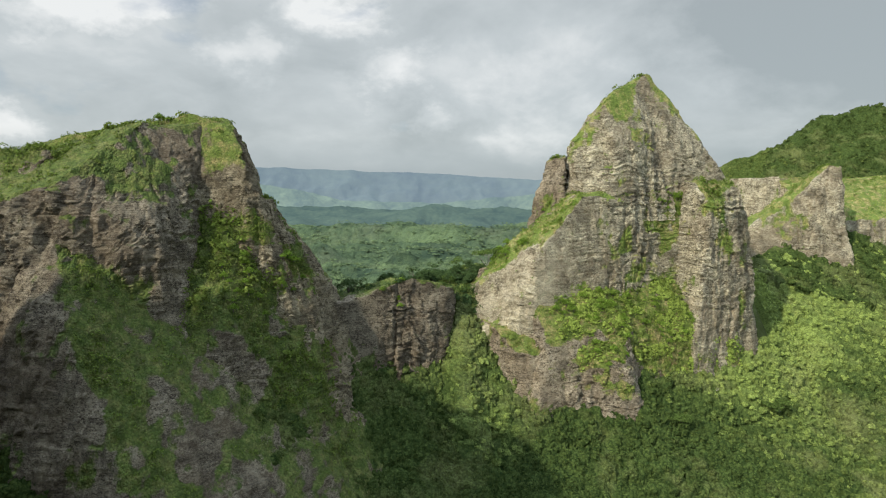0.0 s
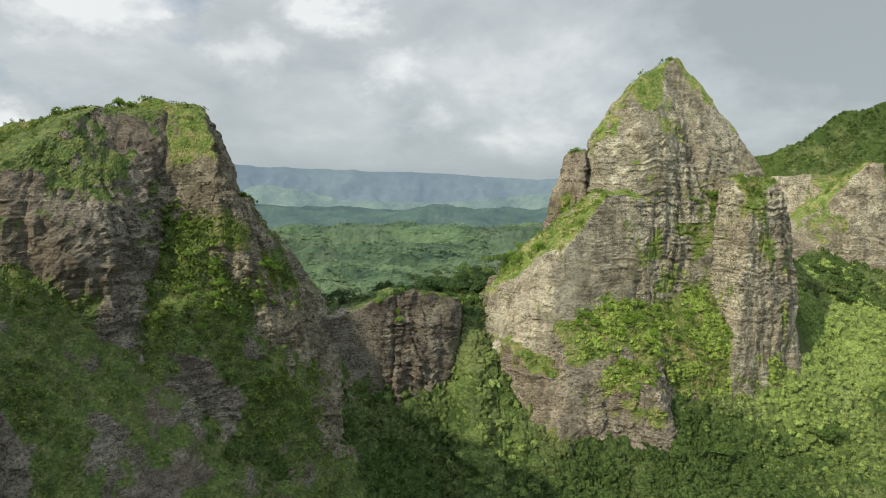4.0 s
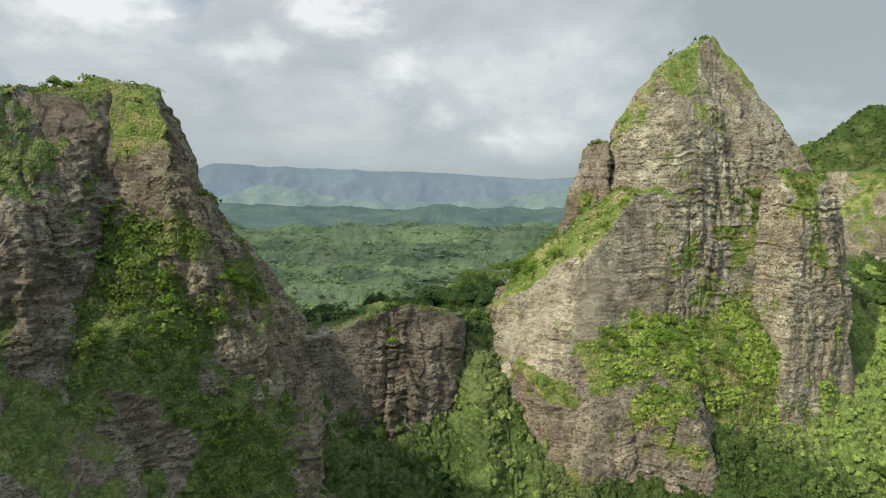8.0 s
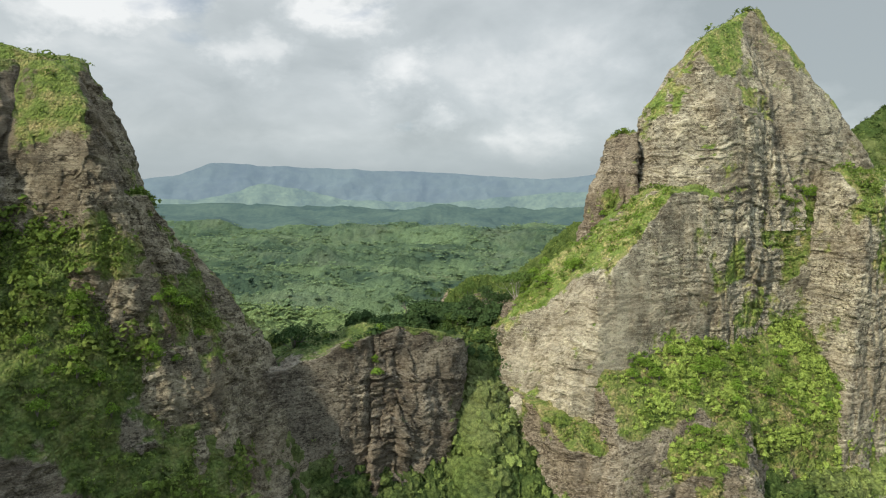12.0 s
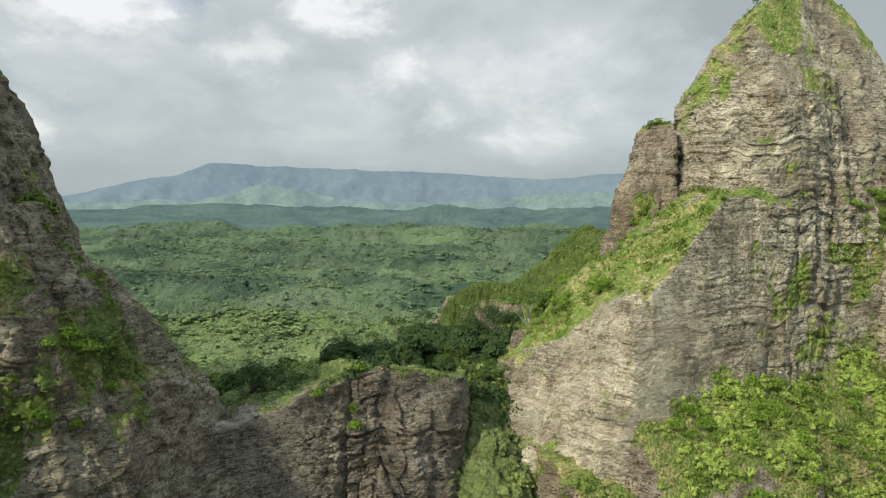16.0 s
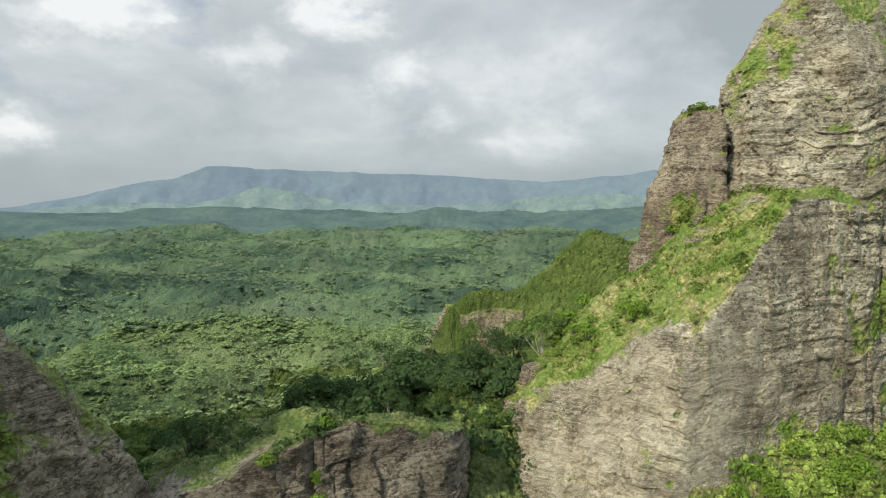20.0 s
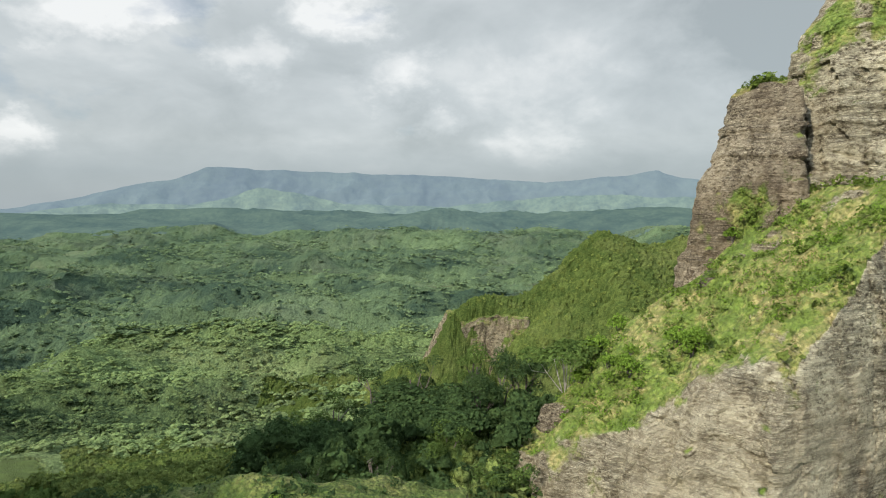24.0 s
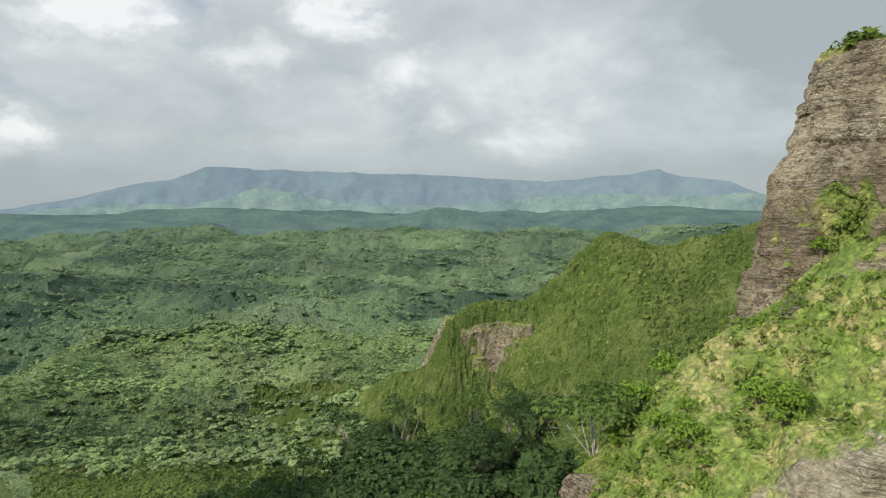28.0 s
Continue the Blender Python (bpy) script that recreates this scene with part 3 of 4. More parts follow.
crag_object("corner_pillar", crag((132, 296), (131, 298), 0, 110, [
    (120.4, 277.8, 90, 29, 88.5), (116, 280, 80, -62, 84), (149, 296, 70, 80, 85), (122, 300, 131, 100, 56), (120, 281, 104, 10, 44), (133, 322, 60, 190, 75)], seed=250, step=0.72), right_peak,
    green=[(122, 281, 100, 7, 0.4), (128, 283, 80, 6, 0.3)], bias=0.0)
crag_object("apron_slope", crag((84, 282), (86, 286), 2, 72, [
    (73.9, 259.2, 42, 22, 59), (79.6, 259.8, 26, 22, 82), (39, 255.5, 50, -48, 74), (138, 284, 34, 75, 72), (90, 306, 40, 190, 80), (84, 276, 66, 20, 40)], seed=270, step=0.7, wear=0.8), right_peak, mat=BROWN_ROCK,
    green=[(62, 262, 56, 9, 0.5), (78, 266, 54, 10, 0.6), (94, 271, 50, 10, 0.6), (108, 276, 44, 12, 0.6), (122, 280, 36, 14, 0.6), (84, 262, 38, 13, 0.7), (102, 270, 32, 13, 0.7), (48, 256, 48, 7, -0.2), (52, 254, 42, 6, -0.2), (52, 259, 60, 6, 0.5), (46, 257, 58, 5, 0.3)], bias=0.32)
crag_object("lower_buttress", crag((54, 264), (56, 266), 2, 56, [
    (45, 248.6, 28, 2, 85), (29.5, 252, 25, -62, 85), (78, 252, 36, 55, 72), (58, 252, 39.5, 8, 36), (58, 285, 30, 180, 80)], seed=300, step=0.6), right_peak, mat=BROWN_ROCK, green=[(60, 252, 42, 8, 0.5), (72, 253, 36, 9, 0.6), (40, 251, 40, 5, 0.4), (74, 252, 24, 8, 0.5), (44, 249, 20, 6, 0.3)], bias=0.06)
crag_object("rock_tooth", crag((54, 290), (53.5, 291), 82, 126, [
    (47.2, 291, 117, -85, 78), (54, 281, 110, -15, 80), (47.5, 287, 95, -50, 76), (50, 292, 119, -90, 24), (52, 298, 110, -140, 78),
    (57.2, 283, 105, 62, 86), (56, 301, 110, 180, 78)], seed=400, step=0.5, wear=0.9), right_peak, mat=BROWN_ROCK, green=[(48, 286, 100, 5, 0.5), (52, 283, 92, 6, 0.5), (50, 286, 116, 3, 0.4)], bias=0.08)

left_peak = base("rock_peak", "broad flat-topped basalt peak with a shaded bowl and green top", "mountain", "peaks of the ridge")
crag_object("summit_block", crag((-98, 238), (-92, 237), 50, 136, [
    (-80, 220.5, 95, 6, 85), (-77, 224, 113, 0, 64), (-100, 231, 129.5, -60, 14), (-77, 231, 127.5, 66, 26),
    (-68, 230, 113, 105, 68), (-200, 230, 100, -80, 45), (-90, 246, 131, 180, 76)], seed=500, step=0.85), left_peak, mat=RIB_ROCK, green=[(-100, 224, 126, 16, 0.4), (-76, 225, 120, 9, 0.08), (-78, 223, 106, 6, -0.2)], bias=0.12)
crag_object("west_face", crag((-112, 222), (-108, 224), 20, 128, [
    (-89, 192.3, 86, 17, 86.5), (-86.5, 208.5, 104.4, 43, 57), (-84, 200, 84, 74, 80), (-104, 214, 123.5, -35, 30), (-200, 225, 96, -80, 45), (-110, 244, 124, 180, 70)],
    seed=550, step=0.95), left_peak, mat=DARK_SHADED_ROCK, green=[(-104, 204, 114, 10, 0.45), (-118, 204, 112, 12, 0.4), (-94, 208, 114, 6, 0.25), (-98, 188, 70, 8, 0.35), (-108, 186, 72, 9, 0.4)], bias=0.06)
crag_object("right_rib", crag((-58, 236), (-64, 234), 12, 120, [
    (-48, 222, 78, 20, 81), (-46.3, 240, 88.5, 100, 60), (-40, 241, 76, 92, 72), (-65, 229, 113, 70, 68), (-73, 226, 90, -62, 78),
    (-60, 249, 85, 175, 76), (-47.5, 241, 88.5, 128, 55), (-57, 227, 104, 140, 52)], seed=600, step=0.6), left_peak, mat=RIB_ROCK, green=[(-50, 224, 80, 6, 0.3), (-68, 222, 98, 5, 0.35), (-45, 219, 64, 7, 0.3), (-52, 223, 72, 9, 0.25)], bias=0.06, lean0=0.85)
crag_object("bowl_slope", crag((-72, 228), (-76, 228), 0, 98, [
    (-68, 204.5, 69, 4, 56), (-72, 195.5, 55, 28, 79), (-59.5, 210, 66, 50, 67), (-43, 228, 60, 95, 74), (-108, 220, 60, -80, 70), (-70, 242, 60, 180, 75)], seed=700, step=0.9), left_peak, mat=DARK_SHADED_ROCK,
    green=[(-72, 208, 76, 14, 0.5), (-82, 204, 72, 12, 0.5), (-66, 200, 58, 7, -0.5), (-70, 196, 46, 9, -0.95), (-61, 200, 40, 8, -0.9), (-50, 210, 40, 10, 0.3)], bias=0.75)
crag_object("left_buttress", crag((-122, 205), (-120, 210), -8, 118, [
    (-96, 166, 56, -18, 77), (-104, 186, 92, -12, 60), (-85, 161.5, 45, 60, 53), (-215, 215, 80, -80, 60), (-118, 230, 110, 180, 70)], seed=800, step=1.2), left_peak, mat=DARK_SHADED_ROCK, bias=0.02,
    green=[(-84, 168, 40, 9, 0.5), (-92, 176, 56, 8, 0.5), (-98, 184, 72, 7, 0.5), (-78, 164, 24, 10, 0.5)])

# added mass out of view on the left, only there to shade the bowl
crag_object("shade_block", crag((-150, 93), (-170, 93), -70, 190, [
    (-130, 62, 60, 0, 82), (-130, 92, 150, 90, 28), (-190, 92, 188, -90, 10), (-91, 92, 150, 85, 88), (-240, 92, 40, -90, 60), (-130, 125, 60, 180, 82)], seed=850, step=3.0, wear=0.5), left_peak, bias=0.3)

saddle = base("rock_wall", "rugged basalt wall across the saddle, shade in its dark tint, trees on top", "cliff")
# growth low on the left also stands in for the shade there
crag_object("wall_block", crag((-14, 260), (-14, 255), 12, 74, [
    (-13, 252, 55, 25, 84), (2.5, 258, 60, 72, 87), (-10, 254, 68.5, 180, 14), (-10, 268, 66, 180, 50), (-45, 255, 60, -80, 80), (-31, 246, 63.6, -95, 15)],
    seed=900, step=0.5, crown=2.2, wear=1.7), saddle, mat=DARK_SHADED_ROCK, green=[(-32, 244, 56, 13, -0.7), (-36, 247, 62, 6, -0.3), (-20, 250, 66, 7, -0.3), (-24, 248, 40, 6, 0.3), (-30, 245, 44, 8, 0.45)], bias=-0.04)

right_crag = base("rock_crag", "pale layered basalt crag above a wooded slope", "cliff")
crag_object("crag_prow", crag((218, 389), (237, 387), 15, 132, [
    (215, 372, 60, -8, 80), (190, 384, 70, -70, 80), (190, 380, 84, -90, 40), (244, 384, 100, 85, 84), (215, 398, 110, 180, 70)],
    seed=1000, step=0.9), right_crag, bias=0.05)
crag_object("cliff_band", crag((310, 440), (310, 452), 5, 124, [
    (285, 402, 60, 12, 82), (285, 405, 89, 12, 36), (236, 410, 80, -75, 84), (420, 450, 80, 90, 70), (320, 510, 110, 180, 40)],
    seed=1200, step=1.6), right_crag)

bluff = base("rock_bluff", "brown rock bluff breaking out of a wooded spur", "cliff")
crag_object("bluff_face", crag((34, 645), (34, 642), -30, 32, [
    (30, 611, 10, -14, 78), (4, 634, 5, -80, 76), (30, 630, 29, 170, 10), (20, 632, 26, -75, 20), (70, 632, 20, 75, 66), (32, 665, 20, 180, 50)], seed=1100, step=0.8, crown=2.0), bluff, bias=0.16, mat=RIB_ROCK)



def outcrop(label, x, y, z, wide, high, seed, mat):
    """A small rock breaking out of the grassy slope."""
    root = base("rock_outcrop", label, "rock", "outcrops of the slope")
    w, h = wide / 2, high
    crag_object("outcrop_face", crag((x, y), (x + 0.2 * w, y), z - 1.6 * h, z + 0.7 * h, [
        (x - 0.5 * w, y - 0.4 * w, z, -40, 80), (x + 0.5 * w, y - 0.5 * w, z, 15, 76), (x - w, y, z, -95, 78), (x + w, y, z, 90, 70),
        (x, y, z + 0.6 * h, -60, 24), (x, y + w, z, 180, 70)], step=0.28, wear=0.42, seed=seed, bed=0.5, crown=0.3), root, mat=mat, bias=-0.1)


outcrop("dark brown rock breaking out of the grassy slope", 33, 288, 79.5, 4.2, 3.6, 1300, DARK_SHADED_ROCK)
outcrop("reddish rock and bare earth on the grassy slope", 39, 284, 82.5, 4.6, 2.6, 1310, RED_ROCK)
outcrop("grey weathered rock low on the grassy slope", 31.5, 275.5, 71.5, 4.4, 2.6, 1320, ROCK)
outcrop("grey weathered rock low on the grassy slope", 36.5, 272, 74, 3.6, 2.2, 1330, ROCK)
outcrop("brown ledge of rock at the foot of the tooth", 44.5, 283.5, 89, 6.0, 4.0, 1340, DARK_SHADED_ROCK)

# ---- distance ----
def mountain_range(name, label, degs, tops, near, deep, rough, seed, mat):
    """A range round the valley: crest heights by compass degrees, at the distance near + deep."""
    th = np.radians(np.linspace(-64, 64, 520))
    v = np.linspace(0, 1, 30)
    T, V = np.meshgrid(th, v, indexing="ij")
    top = np.interp(np.degrees(T), degs, tops)
    R = near + deep * V
    X, Y = R * np.sin(T), 215 + R * np.cos(T)
    hump = np.sin(V * 3.0)
    Z = -100 + (top + 100) * V ** 1.2 + rough * hump * (0.6 - np.abs(fbm(X / 260, Y / 260, 0, 4, seed))) + 6 * fbm(X / 60, Y / 60, 1, 3, seed + 7) * (0.3 + hump)
    me = grid_mesh(name, np.stack([X, Y, Z], -1), len(th), len(v))
    smooth(me)
    me.materials.append(mat)
    return tagged(new(name, me), label, "mountains", kind="structure")


# haze as a bluish glow on both ranges
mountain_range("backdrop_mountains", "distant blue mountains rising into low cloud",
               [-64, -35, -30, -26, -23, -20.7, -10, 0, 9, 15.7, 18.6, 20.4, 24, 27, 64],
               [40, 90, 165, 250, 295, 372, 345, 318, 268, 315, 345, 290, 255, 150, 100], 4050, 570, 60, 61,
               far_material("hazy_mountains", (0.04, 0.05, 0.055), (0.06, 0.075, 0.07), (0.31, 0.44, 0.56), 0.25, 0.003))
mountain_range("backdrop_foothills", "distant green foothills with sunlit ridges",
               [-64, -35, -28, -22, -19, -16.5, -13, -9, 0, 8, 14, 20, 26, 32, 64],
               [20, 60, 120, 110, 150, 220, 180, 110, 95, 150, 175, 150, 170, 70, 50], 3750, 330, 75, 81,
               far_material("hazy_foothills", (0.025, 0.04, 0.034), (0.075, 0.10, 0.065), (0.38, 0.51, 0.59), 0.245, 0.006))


# ---- foliage ----
def tufts(points, radius, flat, quads, seed, spread=0.25, up=0.35, rough=0.42):
    """Leaf tufts, as loose quads, on rounded crowns at the points. radius: one for each; flat: height over radius."""
    rng = np.random.default_rng(seed)
    n = len(points)
    d = rng.normal(size=(n, quads, 3))
    d /= np.linalg.norm(d, axis=2, keepdims=True)
    d[..., 2] = np.abs(d[..., 2]) * 1.15 - 0.15
    lumps = rng.normal(size=(n, 5, 3))
    lumps /= np.linalg.norm(lumps, axis=2, keepdims=True)
    lumps[..., 2] = np.abs(lumps[..., 2])
    near = np.max(np.einsum("nqi,nki->nqk", d, lumps), axis=2)
    rad = (0.74 + 0.34 * np.clip(near, 0, 1) ** 3) * (0.88 + 0.2 * rng.random((n, quads)))
    flat = np.broadcast_to(flat, (n,))
    c = d * rad[..., None] * radius[:, None, None]
    c[..., 2] *= flat[:, None]
    nrm = d + rough * rng.normal(size=d.shape)
    nrm[..., 2] += up
    nrm /= np.linalg.norm(nrm, axis=2, keepdims=True)
    a = np.cross(nrm, rng.normal(size=d.shape))
    a /= np.linalg.norm(a, axis=2, keepdims=True) + 1e-9
    b = np.cross(nrm, a)
    size = (spread * radius)[:, None, None] * (0.65 + 0.7 * rng.random((n, quads, 1)))
    a, b = a * size, b * size * (0.55 + 0.4 * rng.random((n, quads, 1)))
    j = 0.7 + 0.6 * rng.random((4, n, quads, 1))
    c = c + points[:, None, :]
    V = np.stack([c - a * j[0], c - b * j[1], c + a * j[2], c + b * j[3]], 2)
    return V.reshape(-1, 3)


def crown_bodies(points, radius, flat, seg, rings, seed):
    """Lumpy rounded bodies of the crowns, under the tufts."""
    rng = np.random.default_rng(seed + 900)
    n = len(points)
    a = np.linspace(0, 2 * np.pi, seg, endpoint=False)[None, :, None] + rng.uniform(0, 6.28, (n, 1, 1))
    e = np.linspace(-0.25, 1.45, rings)[None, None, :]
    rad = 0.74 + 0.17 * rng.normal(size=(n, seg, rings)).clip(-1.6, 1.6)
    rad = rad * (0.9 + 0.18 * np.sin(3 * a + rng.uniform(0, 6.28, (n, 1, 1))))
    ce, se = np.cos(e) * np.ones_like(a), np.sin(e) * np.ones_like(a)
    V = np.stack([np.cos(a) * ce * rad, np.sin(a) * ce * rad, se * rad], -1) * radius[:, None, None, None]
    V[..., 2] *= np.broadcast_to(flat, (n,))[:, None, None]
    V = (V + points[:, None, None, :]).reshape(-1, 3)
    k, m = np.meshgrid(np.arange(seg), np.arange(rings - 1), indexing="ij")
    one = np.stack([k * rings + m, ((k + 1) % seg) * rings + m, ((k + 1) % seg) * rings + m + 1, k * rings + m + 1], -1).reshape(-1, 4)
    F = (one[None] + (np.arange(n) * seg * rings)[:, None, None]).reshape(-1, 4)
    return V, F


def foliage(name, label, points, radius, flat, quads, mat, seed, category="shrubs", body=None, tone=None, **more):
    """Crowns of leaf sprays at the points, over a rough inner body where one is asked for; tone: one number for each crown."""
    T = tufts(points, radius, flat, quads, seed, **more)
    F = np.arange(len(T)).reshape(-1, 4)
    shade = None
    if tone is not None:
        rng = np.random.default_rng(seed + 5)
        shade = np.repeat(np.repeat(tone, quads) + 0.10 * rng.normal(size=len(points) * quads), 4)
    if body is not None:
        V, B = crown_bodies(points, radius, flat, body[0], body[1], seed)
        T, F = np.concatenate([V, T]), np.concatenate([B, F + len(V)])
        if tone is not None:
            shade = np.concatenate([np.repeat(tone, body[0] * body[1]), shade])
    me = raw_mesh(name, T, F)
    if shade is not None:
        attribute(me, "tone", shade)
    me.materials.append(mat)
    return tagged(new(name, me), label, category, kind="stuff")


def pick(rng, n, x0, x1, y0, y1):
    return rng.uniform(x0, x1, n), rng.uniform(y0, y1, n)


def on_ground(x, y, lift):
    return np.stack([x, y, ground_height(x, y) + lift], -1)


def canopy(name, label, X, Y, H, tone, shown, mat):
    """A closed canopy over the ground: a sheet of leafy domes."""
    nu, nv = X.shape
    Z = ground_height(X, Y) + np.where(shown, H, -6.0)
    me = grid_mesh(name, np.stack([X, Y, Z], -1), nu, nv, shown=shown)
    attribute(me, "tone", tone)
    me.materials.append(mat)
    tagged(new(name, me), label, "woods", kind="stuff")


def cells(x, y, size, seed):
    """Scattered crowns: distance to the nearest middle in cell sizes, and a number for that crown."""
    x, y = x / size, y / size
    ix, iy = np.floor(x).astype(np.int64), np.floor(y).astype(np.int64)
    best, value = np.full(x.shape, 9.0), np.zeros(x.shape)
    for a in (-1, 0, 1):
        for b in (-1, 0, 1):
            cx, cy = ix + a, iy + b
            zero = np.zeros_like(cx)
            d = np.hypot(cx + 0.1 + 0.8 * lattice(cx, cy, zero, seed) - x, cy + 0.1 + 0.8 * lattice(cx, cy, zero, seed + 1) - y)
            value = np.where(d < best, lattice(cx, cy, zero, seed + 2), value)
            best = np.minimum(best, d)
    return best, value


def cells3(P, size, seed):
    """Scattered crowns in space: distance to the nearest middle in cell sizes, and a number for that crown."""
    x, y, z = (P[..., i] / size for i in range(3))
    ix, iy, iz = (np.floor(q).astype(np.int64) for q in (x, y, z))
    best, value = np.full(x.shape, 9.0), np.zeros(x.shape)
    for a in (-1, 0, 1):
        for b in (-1, 0, 1):
            for c in (-1, 0, 1):
                cx, cy, cz = ix + a, iy + b, iz + c
                h = lattice(cx, cy, cz, seed)
                d = (cx + 0.15 + 0.7 * h - x) ** 2 + (cy + 0.15 + 0.7 * ((h * 57.31) % 1) - y) ** 2 + (cz + 0.15 + 0.7 * ((h * 131.7) % 1) - z) ** 2
                value = np.where(d < best, (h * 311.3) % 1, value)
                best = np.minimum(best, d)
    return np.sqrt(best), value


def thicket(name, label, X, Y, shown, size, growth_tone, mat, crowns, sprays, seed):
    """Woods grown together on a slope: a sheet of leafy lumps standing off the ground, crowns rising out of it, and sprays of leaves."""
    nu, nv = X.shape
    e = 1.5
    Z = ground_height(X, Y)
    nx, ny = -(ground_height(X + e, Y) - Z) / e, -(ground_height(X, Y + e) - Z) / e
    N = np.stack([nx, ny, np.ones_like(nx)], -1)
    N /= np.linalg.norm(N, axis=-1, keepdims=True)
    G = np.stack([X, Y, Z], -1)
    near, one = cells3(G, size, seed)
    small, bit = cells3(G, size * 0.38, seed + 7)
    H = size * (0.16 + 0.34 * one + 0.62 * np.sqrt(np.clip(1 - (near / 0.82) ** 2, 0, 1)) + 0.42 * (0.5 - small))
    P = G + N * np.where(shown, H, -4.0)[..., None]
    # sheet kept darker than the crowns: shade of the gaps in the tone
    tone = -0.18 + 0.25 * one + 0.26 * bit + 0.6 * growth_tone
    me = grid_mesh(name, P, nu, nv, shown=shown)
    attribute(me, "tone", tone)
    me.materials.append(mat)
    tagged(new(name, me), label, "woods", kind="stuff")
    rng = np.random.default_rng(seed)
    # more where the sheet is sparse, so that the woods are even over the ground
    ok = np.where(shown.ravel())[0]
    P, N, tone = P.reshape(-1, 3), N.reshape(-1, 3), tone.ravel()
    k = rng.choice(ok, size=min(crowns, len(ok)), replace=False)
    r = rng.uniform(0.22, 0.5, len(k)) * size * np.where(rng.random(len(k)) > 0.9, 1.2, 1.0)
    shade = 0.36 + growth_tone.ravel()[k] + 0.14 * rng.normal(size=len(k))
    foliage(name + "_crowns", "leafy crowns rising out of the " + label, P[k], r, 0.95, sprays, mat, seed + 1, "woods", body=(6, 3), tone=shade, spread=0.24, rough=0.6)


def slope_woods():
    """Low woods on the slope under the cliffs."""
    X, Y = np.meshgrid(np.arange(-172, 348, 0.8), np.arange(-92, 78, 0.75), indexing="ij")
    # rows run along the foot of the cliffs
    Y = (0.41 * X - np.interp(X, FOOT_X, FOOT_C) - Y) / 0.912
    d = foot_distance(X, Y)
    gully = (X > -30) & (X < 32)
    shown = (d > np.where(gully, -34, np.where(X < -30, -26, np.where(X > 165, -90, -7)))) & ((Y < 345) | (X > 150)) & (Y > 95)
    # light painted as tone: ravine and low slope in shade, right side sunlit
    growth_tone = -0.4 * np.clip((4 - X) / 20, 0, 1) + np.clip(1 - np.hypot((X - 21) / 17, (Y - 246) / 26), 0, 0.3) + 0.46 * np.clip((X - 92) / 45, 0, 1) - 0.32 * np.clip((135 - X) / 30, 0, 1) * np.clip((X - 24) / 16, 0, 1) - 0.6 * np.clip((d - 12) / 30, 0, 1) + 0.40 * np.clip((X - 90) / 25, 0, 1) * np.clip(1 - d / 18, 0, 1) + 0.16 * np.clip((X - 150) / 40, 0, 1) + 0.22 * fbm(X / 24, Y / 24, 0, 3, 71)
    thicket("slope_woods", "dense low green woods below the cliffs", X, Y, shown, 4.2, growth_tone, SLOPE, 9500, 9, 81)
    # the wooded rise behind the crag
    X, A = np.meshgrid(np.arange(160, 470, 1.7), np.arange(-70, 110, 1.7), indexing="ij")
    Y = 352 + (0.77 * (X - 182) - A) / 0.64
    thicket("upland_woods", "green woods on the rise behind the crag", X, Y, (Y > 345) & (Y < 700), 6.0, -0.36 + 0.2 * fbm(X / 30, Y / 30, 0, 2, 73), SLOPE, 3000, 9, 83)


def cliff_shrubs():
    """Shrubs rooted on ledges and grassy ground of the crags."""
    rng = np.random.default_rng(21)
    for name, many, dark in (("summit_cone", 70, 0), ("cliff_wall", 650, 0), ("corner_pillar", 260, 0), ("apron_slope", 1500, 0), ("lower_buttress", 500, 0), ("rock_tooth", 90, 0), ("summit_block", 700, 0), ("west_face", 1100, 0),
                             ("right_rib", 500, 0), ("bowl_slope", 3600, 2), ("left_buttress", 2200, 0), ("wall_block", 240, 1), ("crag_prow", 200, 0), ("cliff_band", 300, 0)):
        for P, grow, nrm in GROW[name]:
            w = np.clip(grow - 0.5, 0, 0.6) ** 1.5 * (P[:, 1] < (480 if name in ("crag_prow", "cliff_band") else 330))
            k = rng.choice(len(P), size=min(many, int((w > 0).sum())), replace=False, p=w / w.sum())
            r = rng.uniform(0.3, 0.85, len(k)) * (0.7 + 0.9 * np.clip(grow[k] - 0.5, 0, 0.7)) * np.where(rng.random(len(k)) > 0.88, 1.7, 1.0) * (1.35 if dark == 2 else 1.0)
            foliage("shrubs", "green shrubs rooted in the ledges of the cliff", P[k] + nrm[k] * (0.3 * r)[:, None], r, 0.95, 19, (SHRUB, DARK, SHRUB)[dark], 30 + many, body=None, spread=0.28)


def grass_shrubs():
    """Bright low shrubs over the grassy slope beside the right peak."""
    rng = np.random.default_rng(25)
    P, grow, nrm = GROW["cliff_wall"][0]
    w = np.clip(grow - 0.45, 0, 0.6) * (P[:, 0] < 62) * (P[:, 1] > 266) * (fbm(P[:, 0] / 7, P[:, 1] / 7, P[:, 2] / 7, 2, 27) > -0.1)
    k = rng.choice(len(P), size=1700, replace=False, p=w / w.sum())
    r = rng.uniform(0.22, 0.7, len(k))
    foliage("grass_shrubs", "bright green low shrubs on the dry grassy slope", P[k] + nrm[k] * (0.2 * r)[:, None], r, 0.8, 20, BRIGHT, 26, body=None, spread=0.24)


